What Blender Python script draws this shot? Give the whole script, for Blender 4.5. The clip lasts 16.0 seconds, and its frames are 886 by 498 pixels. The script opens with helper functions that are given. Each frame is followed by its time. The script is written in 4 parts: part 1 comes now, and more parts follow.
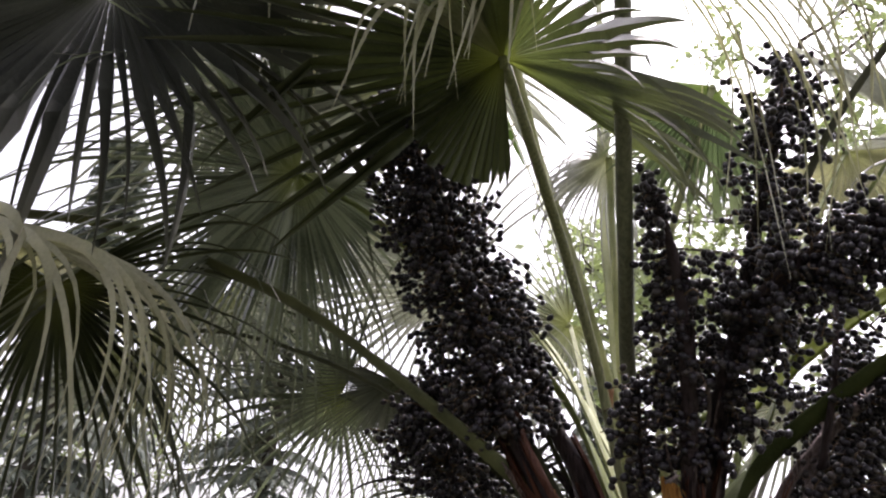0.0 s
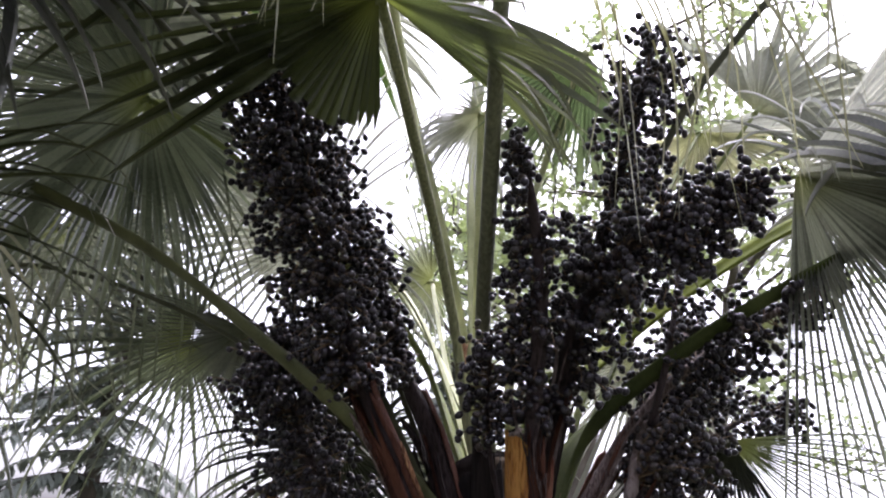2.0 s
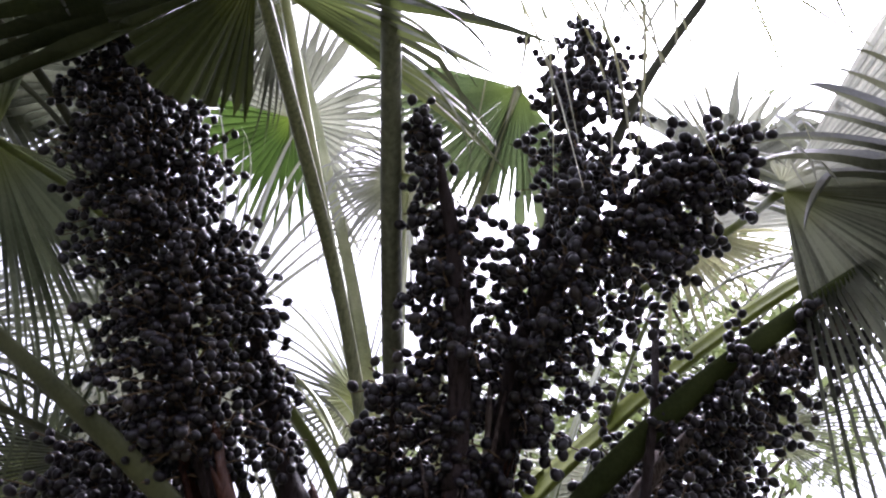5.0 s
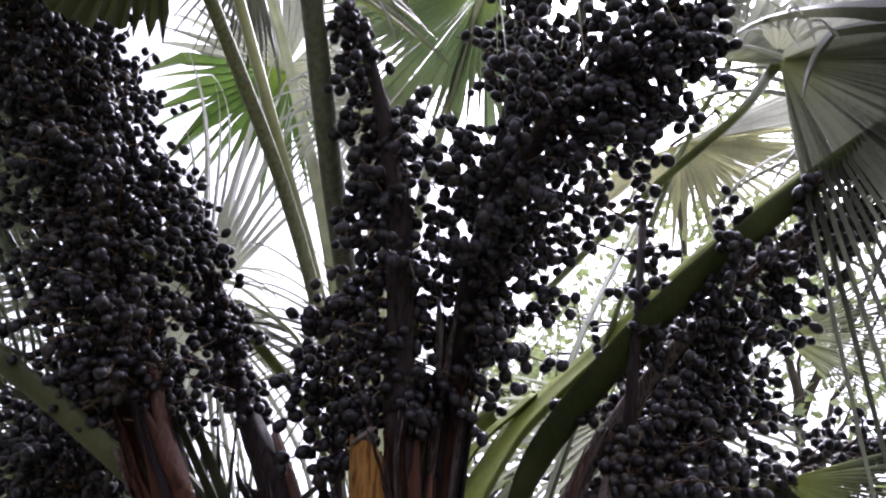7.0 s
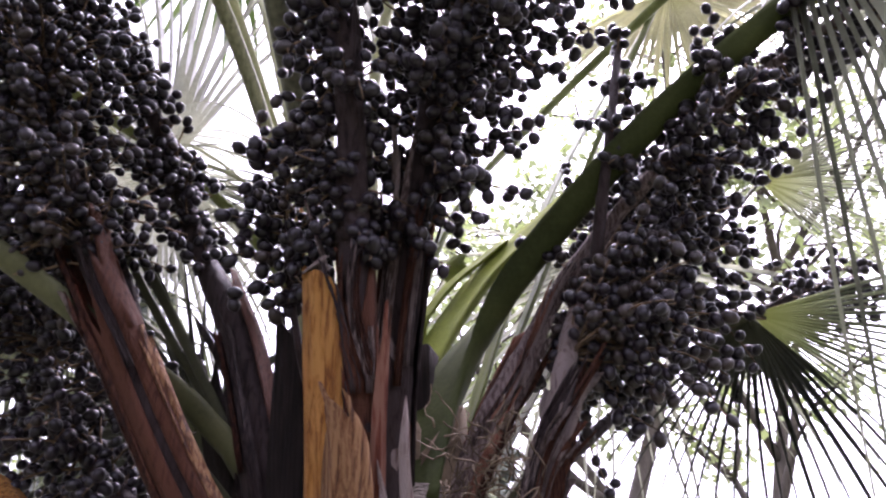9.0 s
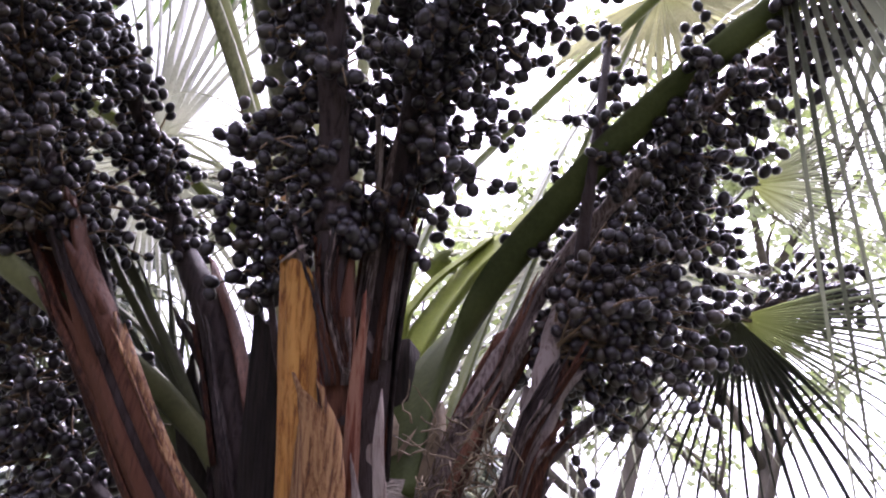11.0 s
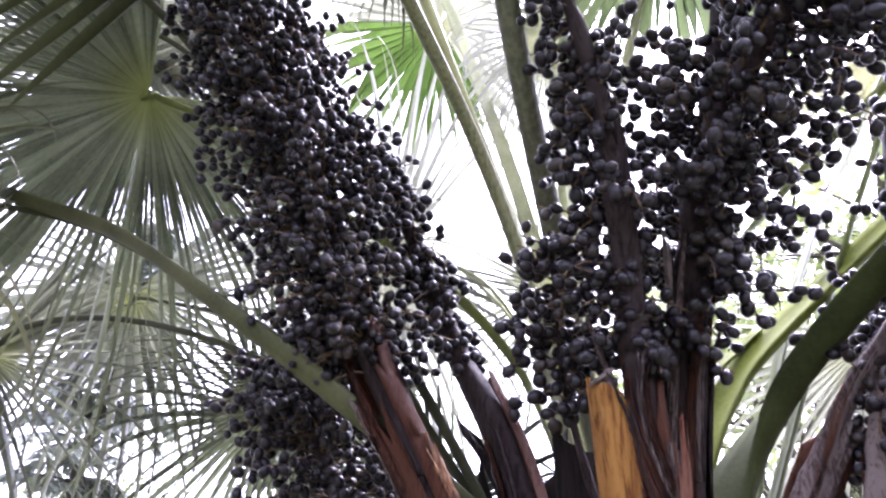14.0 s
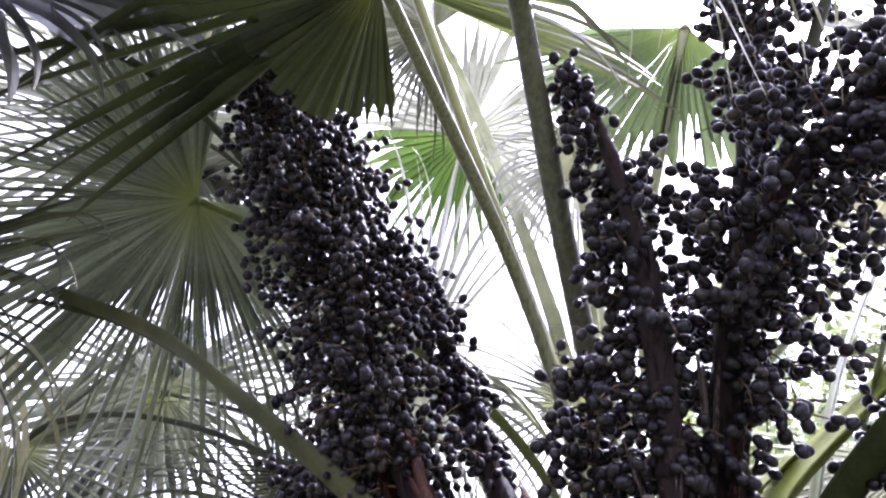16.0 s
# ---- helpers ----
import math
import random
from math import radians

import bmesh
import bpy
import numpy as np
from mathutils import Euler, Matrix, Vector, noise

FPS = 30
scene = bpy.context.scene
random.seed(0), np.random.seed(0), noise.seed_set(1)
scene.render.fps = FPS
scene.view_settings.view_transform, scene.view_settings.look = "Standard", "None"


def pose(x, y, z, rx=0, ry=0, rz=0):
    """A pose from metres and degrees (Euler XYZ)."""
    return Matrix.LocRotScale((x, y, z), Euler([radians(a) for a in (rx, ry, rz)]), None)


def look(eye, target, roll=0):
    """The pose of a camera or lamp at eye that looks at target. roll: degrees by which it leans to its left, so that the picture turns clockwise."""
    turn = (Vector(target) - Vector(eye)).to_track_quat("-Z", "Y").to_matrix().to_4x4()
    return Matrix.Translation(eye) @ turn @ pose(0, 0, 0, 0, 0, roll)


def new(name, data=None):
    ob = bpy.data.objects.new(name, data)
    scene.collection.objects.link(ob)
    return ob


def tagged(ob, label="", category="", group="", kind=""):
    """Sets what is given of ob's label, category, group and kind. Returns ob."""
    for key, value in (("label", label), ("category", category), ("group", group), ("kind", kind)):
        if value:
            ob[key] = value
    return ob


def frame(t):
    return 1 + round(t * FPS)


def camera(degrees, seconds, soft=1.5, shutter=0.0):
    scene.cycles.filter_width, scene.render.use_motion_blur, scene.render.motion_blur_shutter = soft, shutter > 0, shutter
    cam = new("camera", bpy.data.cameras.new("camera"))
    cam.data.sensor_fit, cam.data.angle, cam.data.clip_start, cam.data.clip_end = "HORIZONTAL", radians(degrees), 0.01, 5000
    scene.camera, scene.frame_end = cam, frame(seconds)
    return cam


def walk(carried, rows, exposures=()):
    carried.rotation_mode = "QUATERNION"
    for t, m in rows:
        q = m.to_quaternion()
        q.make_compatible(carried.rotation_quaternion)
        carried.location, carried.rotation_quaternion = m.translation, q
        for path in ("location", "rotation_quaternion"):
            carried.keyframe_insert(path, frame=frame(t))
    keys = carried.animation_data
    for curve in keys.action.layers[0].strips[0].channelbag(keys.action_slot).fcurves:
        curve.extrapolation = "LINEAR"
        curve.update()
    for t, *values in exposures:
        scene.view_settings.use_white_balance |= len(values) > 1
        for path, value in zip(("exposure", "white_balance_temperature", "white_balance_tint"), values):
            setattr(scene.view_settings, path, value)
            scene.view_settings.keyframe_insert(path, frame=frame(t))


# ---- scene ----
cam = camera(65.6, 16.0, soft=2.1, shutter=0.3)

PATH = [
    (0, (0.036, -0.602, 1.62), (-0.601, 1.09, 2.474), 5.2),
    (0.5, (0.057, -0.595, 1.629), (-0.488, 1.127, 2.489), 4.7),
    (1, (0.074, -0.585, 1.633), (-0.326, 1.192, 2.459), 4.4),
    (1.5, (0.072, -0.563, 1.631), (-0.246, 1.255, 2.401), 4.1),
    (2, (0.047, -0.522, 1.624), (-0.231, 1.302, 2.396), 4.2),
    (2.5, (-0.02, -0.376, 1.605), (-0.155, 1.408, 2.499), 4.1),
    (3, (-0.08, -0.237, 1.623), (-0.097, 1.503, 2.609), 2.7),
    (3.2, (-0.072, -0.202, 1.623), (-0.11, 1.524, 2.634), 3.1),
    (5.3, (0.197, 0.259, 1.443), (-0.052, 1.728, 2.777), 3.2),
    (5.5, (0.204, 0.286, 1.442), (-0.052, 1.778, 2.748), 4.1),
    (6, (0.24, 0.348, 1.452), (-0.055, 1.844, 2.746), 3.1),
    (6.5, (0.303, 0.389, 1.467), (-0.046, 1.906, 2.722), 1.9),
    (7, (0.344, 0.416, 1.473), (-0.03, 1.946, 2.706), 0.4),
    (7.5, (0.361, 0.458, 1.461), (-0.034, 2.053, 2.601), -0.4),
    (8, (0.362, 0.488, 1.455), (-0.077, 2.14, 2.492), -0.3),
    (8.5, (0.358, 0.511, 1.446), (-0.059, 2.205, 2.425), -1.0),
    (9, (0.365, 0.535, 1.432), (-0.017, 2.249, 2.389), -1.6),
    (9.2, (0.375, 0.544, 1.434), (0.059, 2.278, 2.38), -1.7),
    (11.3, (0.374, 0.562, 1.428), (-0.009, 2.27, 2.395), -0.1),
    (11.5, (0.371, 0.557, 1.433), (-0.056, 2.253, 2.404), -0.0),
    (12, (0.361, 0.544, 1.435), (-0.134, 2.216, 2.414), 0.7),
    (12.5, (0.336, 0.519, 1.44), (-0.243, 2.151, 2.44), 1.4),
    (13, (0.289, 0.502, 1.442), (-0.327, 2.102, 2.472), 2.1),
    (13.5, (0.238, 0.483, 1.44), (-0.422, 2.045, 2.501), 3.4),
    (14, (0.227, 0.432, 1.481), (-0.583, 1.887, 2.588), 4.5),
    (14.5, (0.199, 0.401, 1.477), (-0.63, 1.78, 2.666), 6.2),
    (15, (0.206, 0.391, 1.481), (-0.594, 1.762, 2.697), 6.6),
    (15.5, (0.218, 0.381, 1.484), (-0.585, 1.703, 2.751), 7.5),
    (16, (0.223, 0.366, 1.482), (-0.578, 1.637, 2.802), 7.9),
]
walk(cam, [(t, look(eye, target, roll)) for t, eye, target, roll in PATH],
     exposures=[(0, 1.4, 6350, 24), (1.5, 1.6, 6050, 25), (3.2, 1.85, 5800, 27), (5.5, 1.6, 5800, 29), (7.0, 1.7, 5800, 29), (8.5, 2.3, 5900, 38), (12.0, 2.55, 5800, 37), (13.5, 2.85, 5700, 36), (14.5, 3.1, 5600, 35), (15.3, 2.65, 5600, 35), (16, 2.55, 5600, 35)])

# ---- sky and light: a bright overcast day ----
world = bpy.data.worlds.new("overcast_sky")
scene.world = world
world.use_nodes = True
wn, wl = world.node_tree.nodes, world.node_tree.links
wn.clear()
sky = wn.new("ShaderNodeTexSky")
sky.sky_type, sky.sun_disc = "NISHITA", False
sky.sun_elevation, sky.sun_rotation = radians(62), radians(20)
sky.air_density, sky.dust_density = 1.0, 4.0
veil = wn.new("ShaderNodeHueSaturation")
veil.inputs["Saturation"].default_value = 0.18
background = wn.new("ShaderNodeBackground")
background.inputs["Strength"].default_value = 0.15
wo = wn.new("ShaderNodeOutputWorld")
wl.new(sky.outputs["Color"], veil.inputs["Color"])
wl.new(veil.outputs["Color"], background.inputs["Color"])
wl.new(background.outputs["Background"], wo.inputs["Surface"])

sun_data = bpy.data.lights.new("sun", "SUN")
sun_data.energy, sun_data.angle, sun_data.color = 1.5, radians(25), (1.0, 0.97, 0.92)
sun = new("sun", sun_data)
sun.matrix_world = look((0, 0, 30), (0 - 30 * math.sin(radians(20)) * 0.5, -30 * math.cos(radians(20)) * 0.5, 0))


# ---- materials ----
def material(name, dark, light, rough=0.6, scale=8.0, stretch=(1, 1, 1), bump=0.2, fine=60.0, through_light=0.0,
             through_tint=None, spread=0.25, spec=0.5, heart=None, wear=None, ends=(0.42, 0.92)):
    """A node material: two noises mix dark and light, an object's own random value shifts them, fine noise gives relief."""
    m = bpy.data.materials.new(name)
    m.use_nodes = True
    n, l = m.node_tree.nodes, m.node_tree.links
    n.clear()
    out = n.new("ShaderNodeOutputMaterial")
    shade = n.new("ShaderNodeBsdfPrincipled")
    shade.inputs["Roughness"].default_value = rough
    shade.inputs["Specular IOR Level"].default_value = spec
    coord = n.new("ShaderNodeTexCoord")
    mapping = n.new("ShaderNodeMapping")
    mapping.inputs["Scale"].default_value = stretch
    l.new(coord.outputs["Object"], mapping.inputs["Vector"])
    big = n.new("ShaderNodeTexNoise")
    big.inputs["Scale"].default_value, big.inputs["Detail"].default_value = scale, 6.0
    l.new(mapping.outputs["Vector"], big.inputs["Vector"])
    small = n.new("ShaderNodeTexNoise")
    small.inputs["Scale"].default_value, small.inputs["Detail"].default_value = fine, 4.0
    l.new(mapping.outputs["Vector"], small.inputs["Vector"])
    info = n.new("ShaderNodeObjectInfo")
    isle = n.new("ShaderNodeNewGeometry")
    own = n.new("ShaderNodeMath")
    own.operation = "ADD"
    l.new(info.outputs["Random"], own.inputs[0])
    l.new(isle.outputs["Random Per Island"], own.inputs[1])
    shift = n.new("ShaderNodeMapRange")
    shift.inputs["From Max"].default_value = 2.0
    shift.inputs["To Min"].default_value, shift.inputs["To Max"].default_value = -spread, spread
    l.new(own.outputs[0], shift.inputs["Value"])
    blend = n.new("ShaderNodeMath")
    blend.operation = "MULTIPLY_ADD"
    blend.inputs[1].default_value = 0.35
    l.new(small.outputs["Fac"], blend.inputs[0])
    l.new(big.outputs["Fac"], blend.inputs[2])
    total = n.new("ShaderNodeMath")
    total.operation = "ADD"
    l.new(blend.outputs[0], total.inputs[0])
    l.new(shift.outputs["Result"], total.inputs[1])
    ramp = n.new("ShaderNodeValToRGB")
    ramp.color_ramp.elements[0].position, ramp.color_ramp.elements[0].color = ends[0], (*dark, 1)
    ramp.color_ramp.elements[1].position, ramp.color_ramp.elements[1].color = ends[1], (*light, 1)
    if wear:
        e = ramp.color_ramp.elements.new(wear[0])
        e.color = (*wear[1], 1)
    l.new(total.outputs[0], ramp.inputs["Fac"])
    paint = ramp.outputs["Color"]
    if heart:
        # towards a leaf's hub the blade turns yellow-green
        along = n.new("ShaderNodeAttribute")
        along.attribute_name = "along"
        near = n.new("ShaderNodeMapRange")
        near.inputs["From Min"].default_value, near.inputs["From Max"].default_value = 0.01, 0.17
        near.inputs["To Min"].default_value, near.inputs["To Max"].default_value = 0.85, 0.0
        l.new(along.outputs["Fac"], near.inputs["Value"])
        warm = n.new("ShaderNodeMix")
        warm.data_type = "RGBA"
        l.new(near.outputs["Result"], warm.inputs["Factor"])
        l.new(paint, warm.inputs[6])
        warm.inputs[7].default_value = (*heart, 1)
        paint = warm.outputs[2]
        end = n.new("ShaderNodeAttribute")
        end.attribute_name = "tip"
        dry = n.new("ShaderNodeMix")
        dry.data_type = "RGBA"
        l.new(end.outputs["Fac"], dry.inputs["Factor"])
        l.new(paint, dry.inputs[6])
        dry.inputs[7].default_value = (0.34, 0.325, 0.25, 1)
        paint = dry.outputs[2]
    l.new(paint, shade.inputs["Base Color"])
    relief = n.new("ShaderNodeBump")
    relief.inputs["Strength"].default_value, relief.inputs["Distance"].default_value = bump, 0.012 if bump > 0.6 else 0.004
    l.new(small.outputs["Fac"], relief.inputs["Height"])
    l.new(relief.outputs["Normal"], shade.inputs["Normal"])
    last = shade.outputs["BSDF"]
    if through_light:
        glow = n.new("ShaderNodeBsdfTranslucent")
        tint = n.new("ShaderNodeMix")
        tint.data_type, tint.blend_type = "RGBA", "MULTIPLY"
        tint.inputs["Factor"].default_value = 1.0
        l.new(paint, tint.inputs[6])
        tint.inputs[7].default_value = (*(through_tint or (1, 1, 1)), 1)
        l.new(tint.outputs[2], glow.inputs["Color"])
        both = n.new("ShaderNodeMixShader")
        both.inputs["Fac"].default_value = through_light
        l.new(last, both.inputs[1])
        l.new(glow.outputs["BSDF"], both.inputs[2])
        last = both.outputs["Shader"]
    l.new(last, out.inputs["Surface"])
    return m


BLADE = material("palm_blade_grey_green", (0.034, 0.036, 0.030), (0.195, 0.195, 0.170), 0.36, 3.0, (1, 1, 1), 0.15, 90,
                 0.32, (1.4, 1.5, 1.1), 0.30, heart=(0.065, 0.07, 0.035))
BLADE_MID = material("palm_blade_mid_grey", (0.075, 0.078, 0.066), (0.33, 0.33, 0.29), 0.36, 3.0, (1, 1, 1), 0.15, 90,
                     0.36, (1.35, 1.45, 1.1), 0.55, heart=(0.20, 0.21, 0.06))
BLADE_OLIVE = material("palm_blade_olive", (0.040, 0.048, 0.023), (0.155, 0.17, 0.085), 0.38, 3.0, (1, 1, 1), 0.15, 90,
                       0.30, (1.4, 1.6, 0.9), 0.26, heart=(0.20, 0.21, 0.05))
# darker copy of the olive blade: shade from leaves above put into the colour
BLADE_SHADED = material("palm_blade_shaded_olive", (0.024, 0.028, 0.015), (0.095, 0.105, 0.052), 0.42, 3.0, (1, 1, 1), 0.15, 90,
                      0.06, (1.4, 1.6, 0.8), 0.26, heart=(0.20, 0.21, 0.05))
# brightest blade: sky light on upturned lobes is put into the colour
BLADE_SKYLIT = material("palm_blade_skylit", (0.26, 0.265, 0.235), (0.58, 0.58, 0.53), 0.36, 3.0, (1, 1, 1), 0.15, 90,
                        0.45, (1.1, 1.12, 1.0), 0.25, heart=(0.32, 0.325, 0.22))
# near-black blade: the shade between overlapping leaves is put into the colour
BLADE_DARK_SHADED = material("palm_blade_dark_shaded", (0.020, 0.022, 0.018), (0.095, 0.098, 0.082), 0.38, 3.0, (1, 1, 1), 0.15, 90,
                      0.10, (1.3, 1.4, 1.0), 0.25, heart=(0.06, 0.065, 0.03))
BLADE_CREAM = material("palm_blade_dry_cream", (0.42, 0.40, 0.30), (0.78, 0.75, 0.61), 0.45, 3.0, (1, 1, 1), 0.15, 90,
                       0.40, (1.1, 1.1, 0.95), 0.25, heart=(0.30, 0.31, 0.12))
BLADE_FRESH = material("palm_blade_fresh_green", (0.045, 0.070, 0.026), (0.11, 0.155, 0.060), 0.42, 3.0, (1, 1, 1), 0.15, 90,
                       0.36, (1.3, 1.6, 0.8), 0.12, heart=(0.16, 0.19, 0.04))
BLADE_SOFT = material("palm_blade_soft_green", (0.085, 0.105, 0.06), (0.20, 0.235, 0.14), 0.42, 3.0, (1, 1, 1), 0.15, 90,
                      0.36, (1.2, 1.45, 0.95), 0.12, heart=(0.16, 0.19, 0.05))
# pale blade, some sky light already in its colour
BLADE_PALE = material("palm_blade_pale_skylit", (0.19, 0.195, 0.17), (0.47, 0.47, 0.43), 0.36, 3.0, (1, 1, 1), 0.15, 90,
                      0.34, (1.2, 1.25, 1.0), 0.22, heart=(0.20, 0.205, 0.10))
BLADE_TAN = material("palm_blade_tan_green", (0.25, 0.245, 0.165), (0.60, 0.58, 0.42), 0.4, 3.0, (1, 1, 1), 0.15, 90,
                     0.30, (1.25, 1.3, 0.9), 0.20, heart=(0.20, 0.21, 0.06))
BLADE_GREY = material("palm_blade_grey", (0.055, 0.062, 0.044), (0.25, 0.26, 0.205), 0.36, 3.0, (1, 1, 1), 0.15, 90,
                      0.32, (1.35, 1.5, 1.05), 0.4, heart=(0.20, 0.21, 0.05))
PETIOLE_OLIVE = material("petiole_olive", (0.040, 0.045, 0.016), (0.125, 0.13, 0.052), 0.60, 7.0, (1, 1, 1), 0.2, 130,
                         0.0, None, 0.12)
PETIOLE_BRIGHT = material("petiole_yellow_green", (0.11, 0.14, 0.014), (0.25, 0.29, 0.045), 0.7, 7.0, (1, 1, 1), 0.15, 130, 0.0, None, 0.12, 0.2)
PETIOLE = material("petiole_green", (0.10, 0.125, 0.034), (0.28, 0.32, 0.11), 0.36, 7.0, (1, 1, 1), 0.15, 130, 0.12,
                   (1.2, 1.3, 0.6), 0.12)
PETIOLE_STRIPED = material("petiole_striped_olive", (0.10, 0.115, 0.045), (0.36, 0.37, 0.19), 0.42, 16.0, (9, 9, 0.5), 0.25, 130, 0.0, None, 0.10)
PETIOLE_GREY = material("petiole_grey_olive", (0.075, 0.080, 0.045), (0.22, 0.225, 0.135), 0.48, 14.0, (7, 7, 0.5), 0.2, 130, 0.0, None, 0.10)
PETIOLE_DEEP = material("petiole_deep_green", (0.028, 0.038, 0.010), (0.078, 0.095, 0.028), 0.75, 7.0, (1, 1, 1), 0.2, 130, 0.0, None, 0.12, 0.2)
PETIOLE_PALE = material("petiole_pale_green", (0.25, 0.275, 0.11), (0.54, 0.56, 0.29), 0.38, 7.0, (1, 1, 1), 0.15, 130, 0.0,
                        None, 0.12)
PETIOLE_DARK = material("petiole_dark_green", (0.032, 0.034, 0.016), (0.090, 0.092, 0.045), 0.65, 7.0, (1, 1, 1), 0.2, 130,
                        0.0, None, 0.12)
BERRY = material("dark_berry_skin", (0.006, 0.0045, 0.008), (0.030, 0.021, 0.029), 0.28, 70.0, (1, 1, 1), 0.15, 260, 0.0,
                 None, 0.30, 0.5)
BERRY_DRY = material("brown_berry_skin", (0.009, 0.006, 0.006), (0.050, 0.034, 0.030), 0.30, 70.0, (1, 1, 1), 0.2, 260, 0.0,
                     None, 0.30, 0.6)
TWIG = material("brown_green_twig", (0.06, 0.040, 0.022), (0.22, 0.145, 0.085), 0.7, 20.0, (1, 1, 1), 0.3, 150)
STALK = material("purple_brown_stalk", (0.012, 0.008, 0.008), (0.060, 0.042, 0.042), 0.55, 18.0, (8, 8, 0.22), 0.7, 110,
                 wear=(0.68, (0.045, 0.029, 0.027)), ends=(0.56, 0.80), spec=0.22)
BRACT = material("red_brown_bract", (0.042, 0.014, 0.009), (0.135, 0.052, 0.030), 0.6, 26.0, (8, 8, 0.22), 0.8, 140,
                 wear=(0.64, (0.085, 0.029, 0.016)), ends=(0.56, 0.80), spec=0.22)
BRACT_RED = material("bright_red_bract", (0.085, 0.022, 0.013), (0.27, 0.13, 0.085), 0.55, 22.0, (8, 8, 0.22), 0.7, 140,
                     wear=(0.66, (0.17, 0.048, 0.026)), ends=(0.56, 0.80), spec=0.22)
BRACT_PINK = material("pinkish_orange_bract", (0.30, 0.11, 0.055), (0.62, 0.36, 0.24), 0.6, 22.0, (8, 8, 0.22), 0.5, 140, 0.1, (1.3, 1.0, 0.7), 0.1)
BRACT_GREY = material("grey_dry_bract", (0.092, 0.060, 0.052), (0.36, 0.285, 0.26), 0.75, 24.0, (8, 8, 0.22), 0.8, 140,
                      wear=(0.64, (0.20, 0.135, 0.12)), ends=(0.56, 0.80))
SHEATH = material("orange_sheath", (0.22, 0.068, 0.008), (0.66, 0.33, 0.075), 0.55, 20.0, (8, 8, 0.22), 0.8, 140, 0.12,
                  (1.4, 1.0, 0.5), 0.1, wear=(0.66, (0.47, 0.185, 0.022)), ends=(0.56, 0.80))
SHEATH_BROWN = material("brown_orange_sheath", (0.10, 0.035, 0.012), (0.52, 0.28, 0.12), 0.6, 20.0, (8, 8, 0.22), 0.9, 140, 0.08,
                        (1.4, 1.0, 0.5), 0.1, wear=(0.66, (0.28, 0.11, 0.035)), ends=(0.56, 0.80))
# near-black skin for shells that stand in for shade among the stalks
CROWN_SHADE = material("crown_shade", (0.007, 0.005, 0.005), (0.035, 0.025, 0.022), 0.85, 20.0, (8, 8, 0.22), 0.8, 140, spec=0.22)
FIBRE = material("brown_fibre", (0.06, 0.042, 0.026), (0.22, 0.16, 0.10), 0.8, 30.0, (1, 1, 1), 0.4, 120)
BARK = material("palm_bark", (0.05, 0.04, 0.032), (0.17, 0.14, 0.11), 0.85, 14.0, (1, 1, 3), 0.8, 80)
GRASS = material("grass_ground", (0.030, 0.034, 0.018), (0.085, 0.088, 0.050), 0.9, 0.8, (1, 1, 1), 0.5, 30)
# background leaves, paled and greyed by haze put into the colour
LEAF = material("broad_leaf", (0.16, 0.18, 0.09), (0.38, 0.41, 0.25), 0.5, 2.0, (1, 1, 1), 0.1, 40, 0.35, (1.2, 1.4, 0.8))
DARK_LEAF = material("dark_broad_leaf", (0.022, 0.034, 0.014), (0.075, 0.095, 0.04), 0.5, 1.2, (1, 1, 1), 0.1, 30, 0.2, (1.2, 1.4, 0.7))
# needles lightened to grey-green: distance haze is part of this colour
NEEDLE = material("hazed_conifer_foliage", (0.15, 0.17, 0.14), (0.34, 0.37, 0.31), 0.6, 2.0, (1, 1, 1), 0.1, 40, 0.2)
WOOD = material("tree_bark", (0.05, 0.042, 0.034), (0.15, 0.125, 0.10), 0.85, 10.0, (1, 1, 0.3), 0.6, 50)


# ---- builders ----
def mesh_of(name, verts, faces, mat, smooth=True):
    me = bpy.data.meshes.new(name)
    me.from_pydata([tuple(v) for v in verts], [], faces)
    me.materials.append(mat)
    if smooth:
        me.polygons.foreach_set("use_smooth", [True] * len(me.polygons))
    me.update()
    return me


def part(name, me, parent, label=""):
    """One mesh object under a thing or a part."""
    ob = new(name, me)
    ob.parent = parent
    return tagged(ob, label)


def spline(points, count):
    """A smooth line (Catmull-Rom) of count points through the given ones."""
    p = [Vector(q) for q in points]
    p = [p[0] * 2 - p[1], *p, p[-1] * 2 - p[-2]]
    out = []
    for k in range(count):
        u = k / (count - 1) * (len(p) - 3)
        i = min(int(u), len(p) - 4)
        u -= i
        a, b, c, d = p[i:i + 4]
        out.append(0.5 * (2 * b + (c - a) * u + (2 * a - 5 * b + 4 * c - d) * u * u + (3 * b - a - 3 * c + d) * u ** 3))
    return out


def tube(path, width, section, up=Vector((0, 0, 1)), closed=True):
    """Verts and faces of a section carried along a path; width(s) scales it, its y axis points to up as far as it can."""
    verts, faces, n = [], [], len(section)
    for k, p in enumerate(path):
        t = (path[min(k + 1, len(path) - 1)] - path[max(k - 1, 0)]).normalized()
        side = t.cross(up(k / (len(path) - 1)) if callable(up) else up)
        side = side.normalized() if side.length > 1e-4 else Vector((1, 0, 0))
        above = side.cross(t)
        w = width(k / (len(path) - 1))
        wx, wy = w if isinstance(w, tuple) else (w, w)
        verts += [p + side * (x * wx) + above * (y * wy) for x, y in section]
    for k in range(len(path) - 1):
        for j in range(n if closed else n - 1):
            a, b = k * n + j, k * n + (j + 1) % n
            faces.append((a, b, b + n, a + n))
    if closed:
        faces += [tuple(range(n))[::-1], tuple(range((len(path) - 1) * n, len(path) * n))]
    return verts, faces


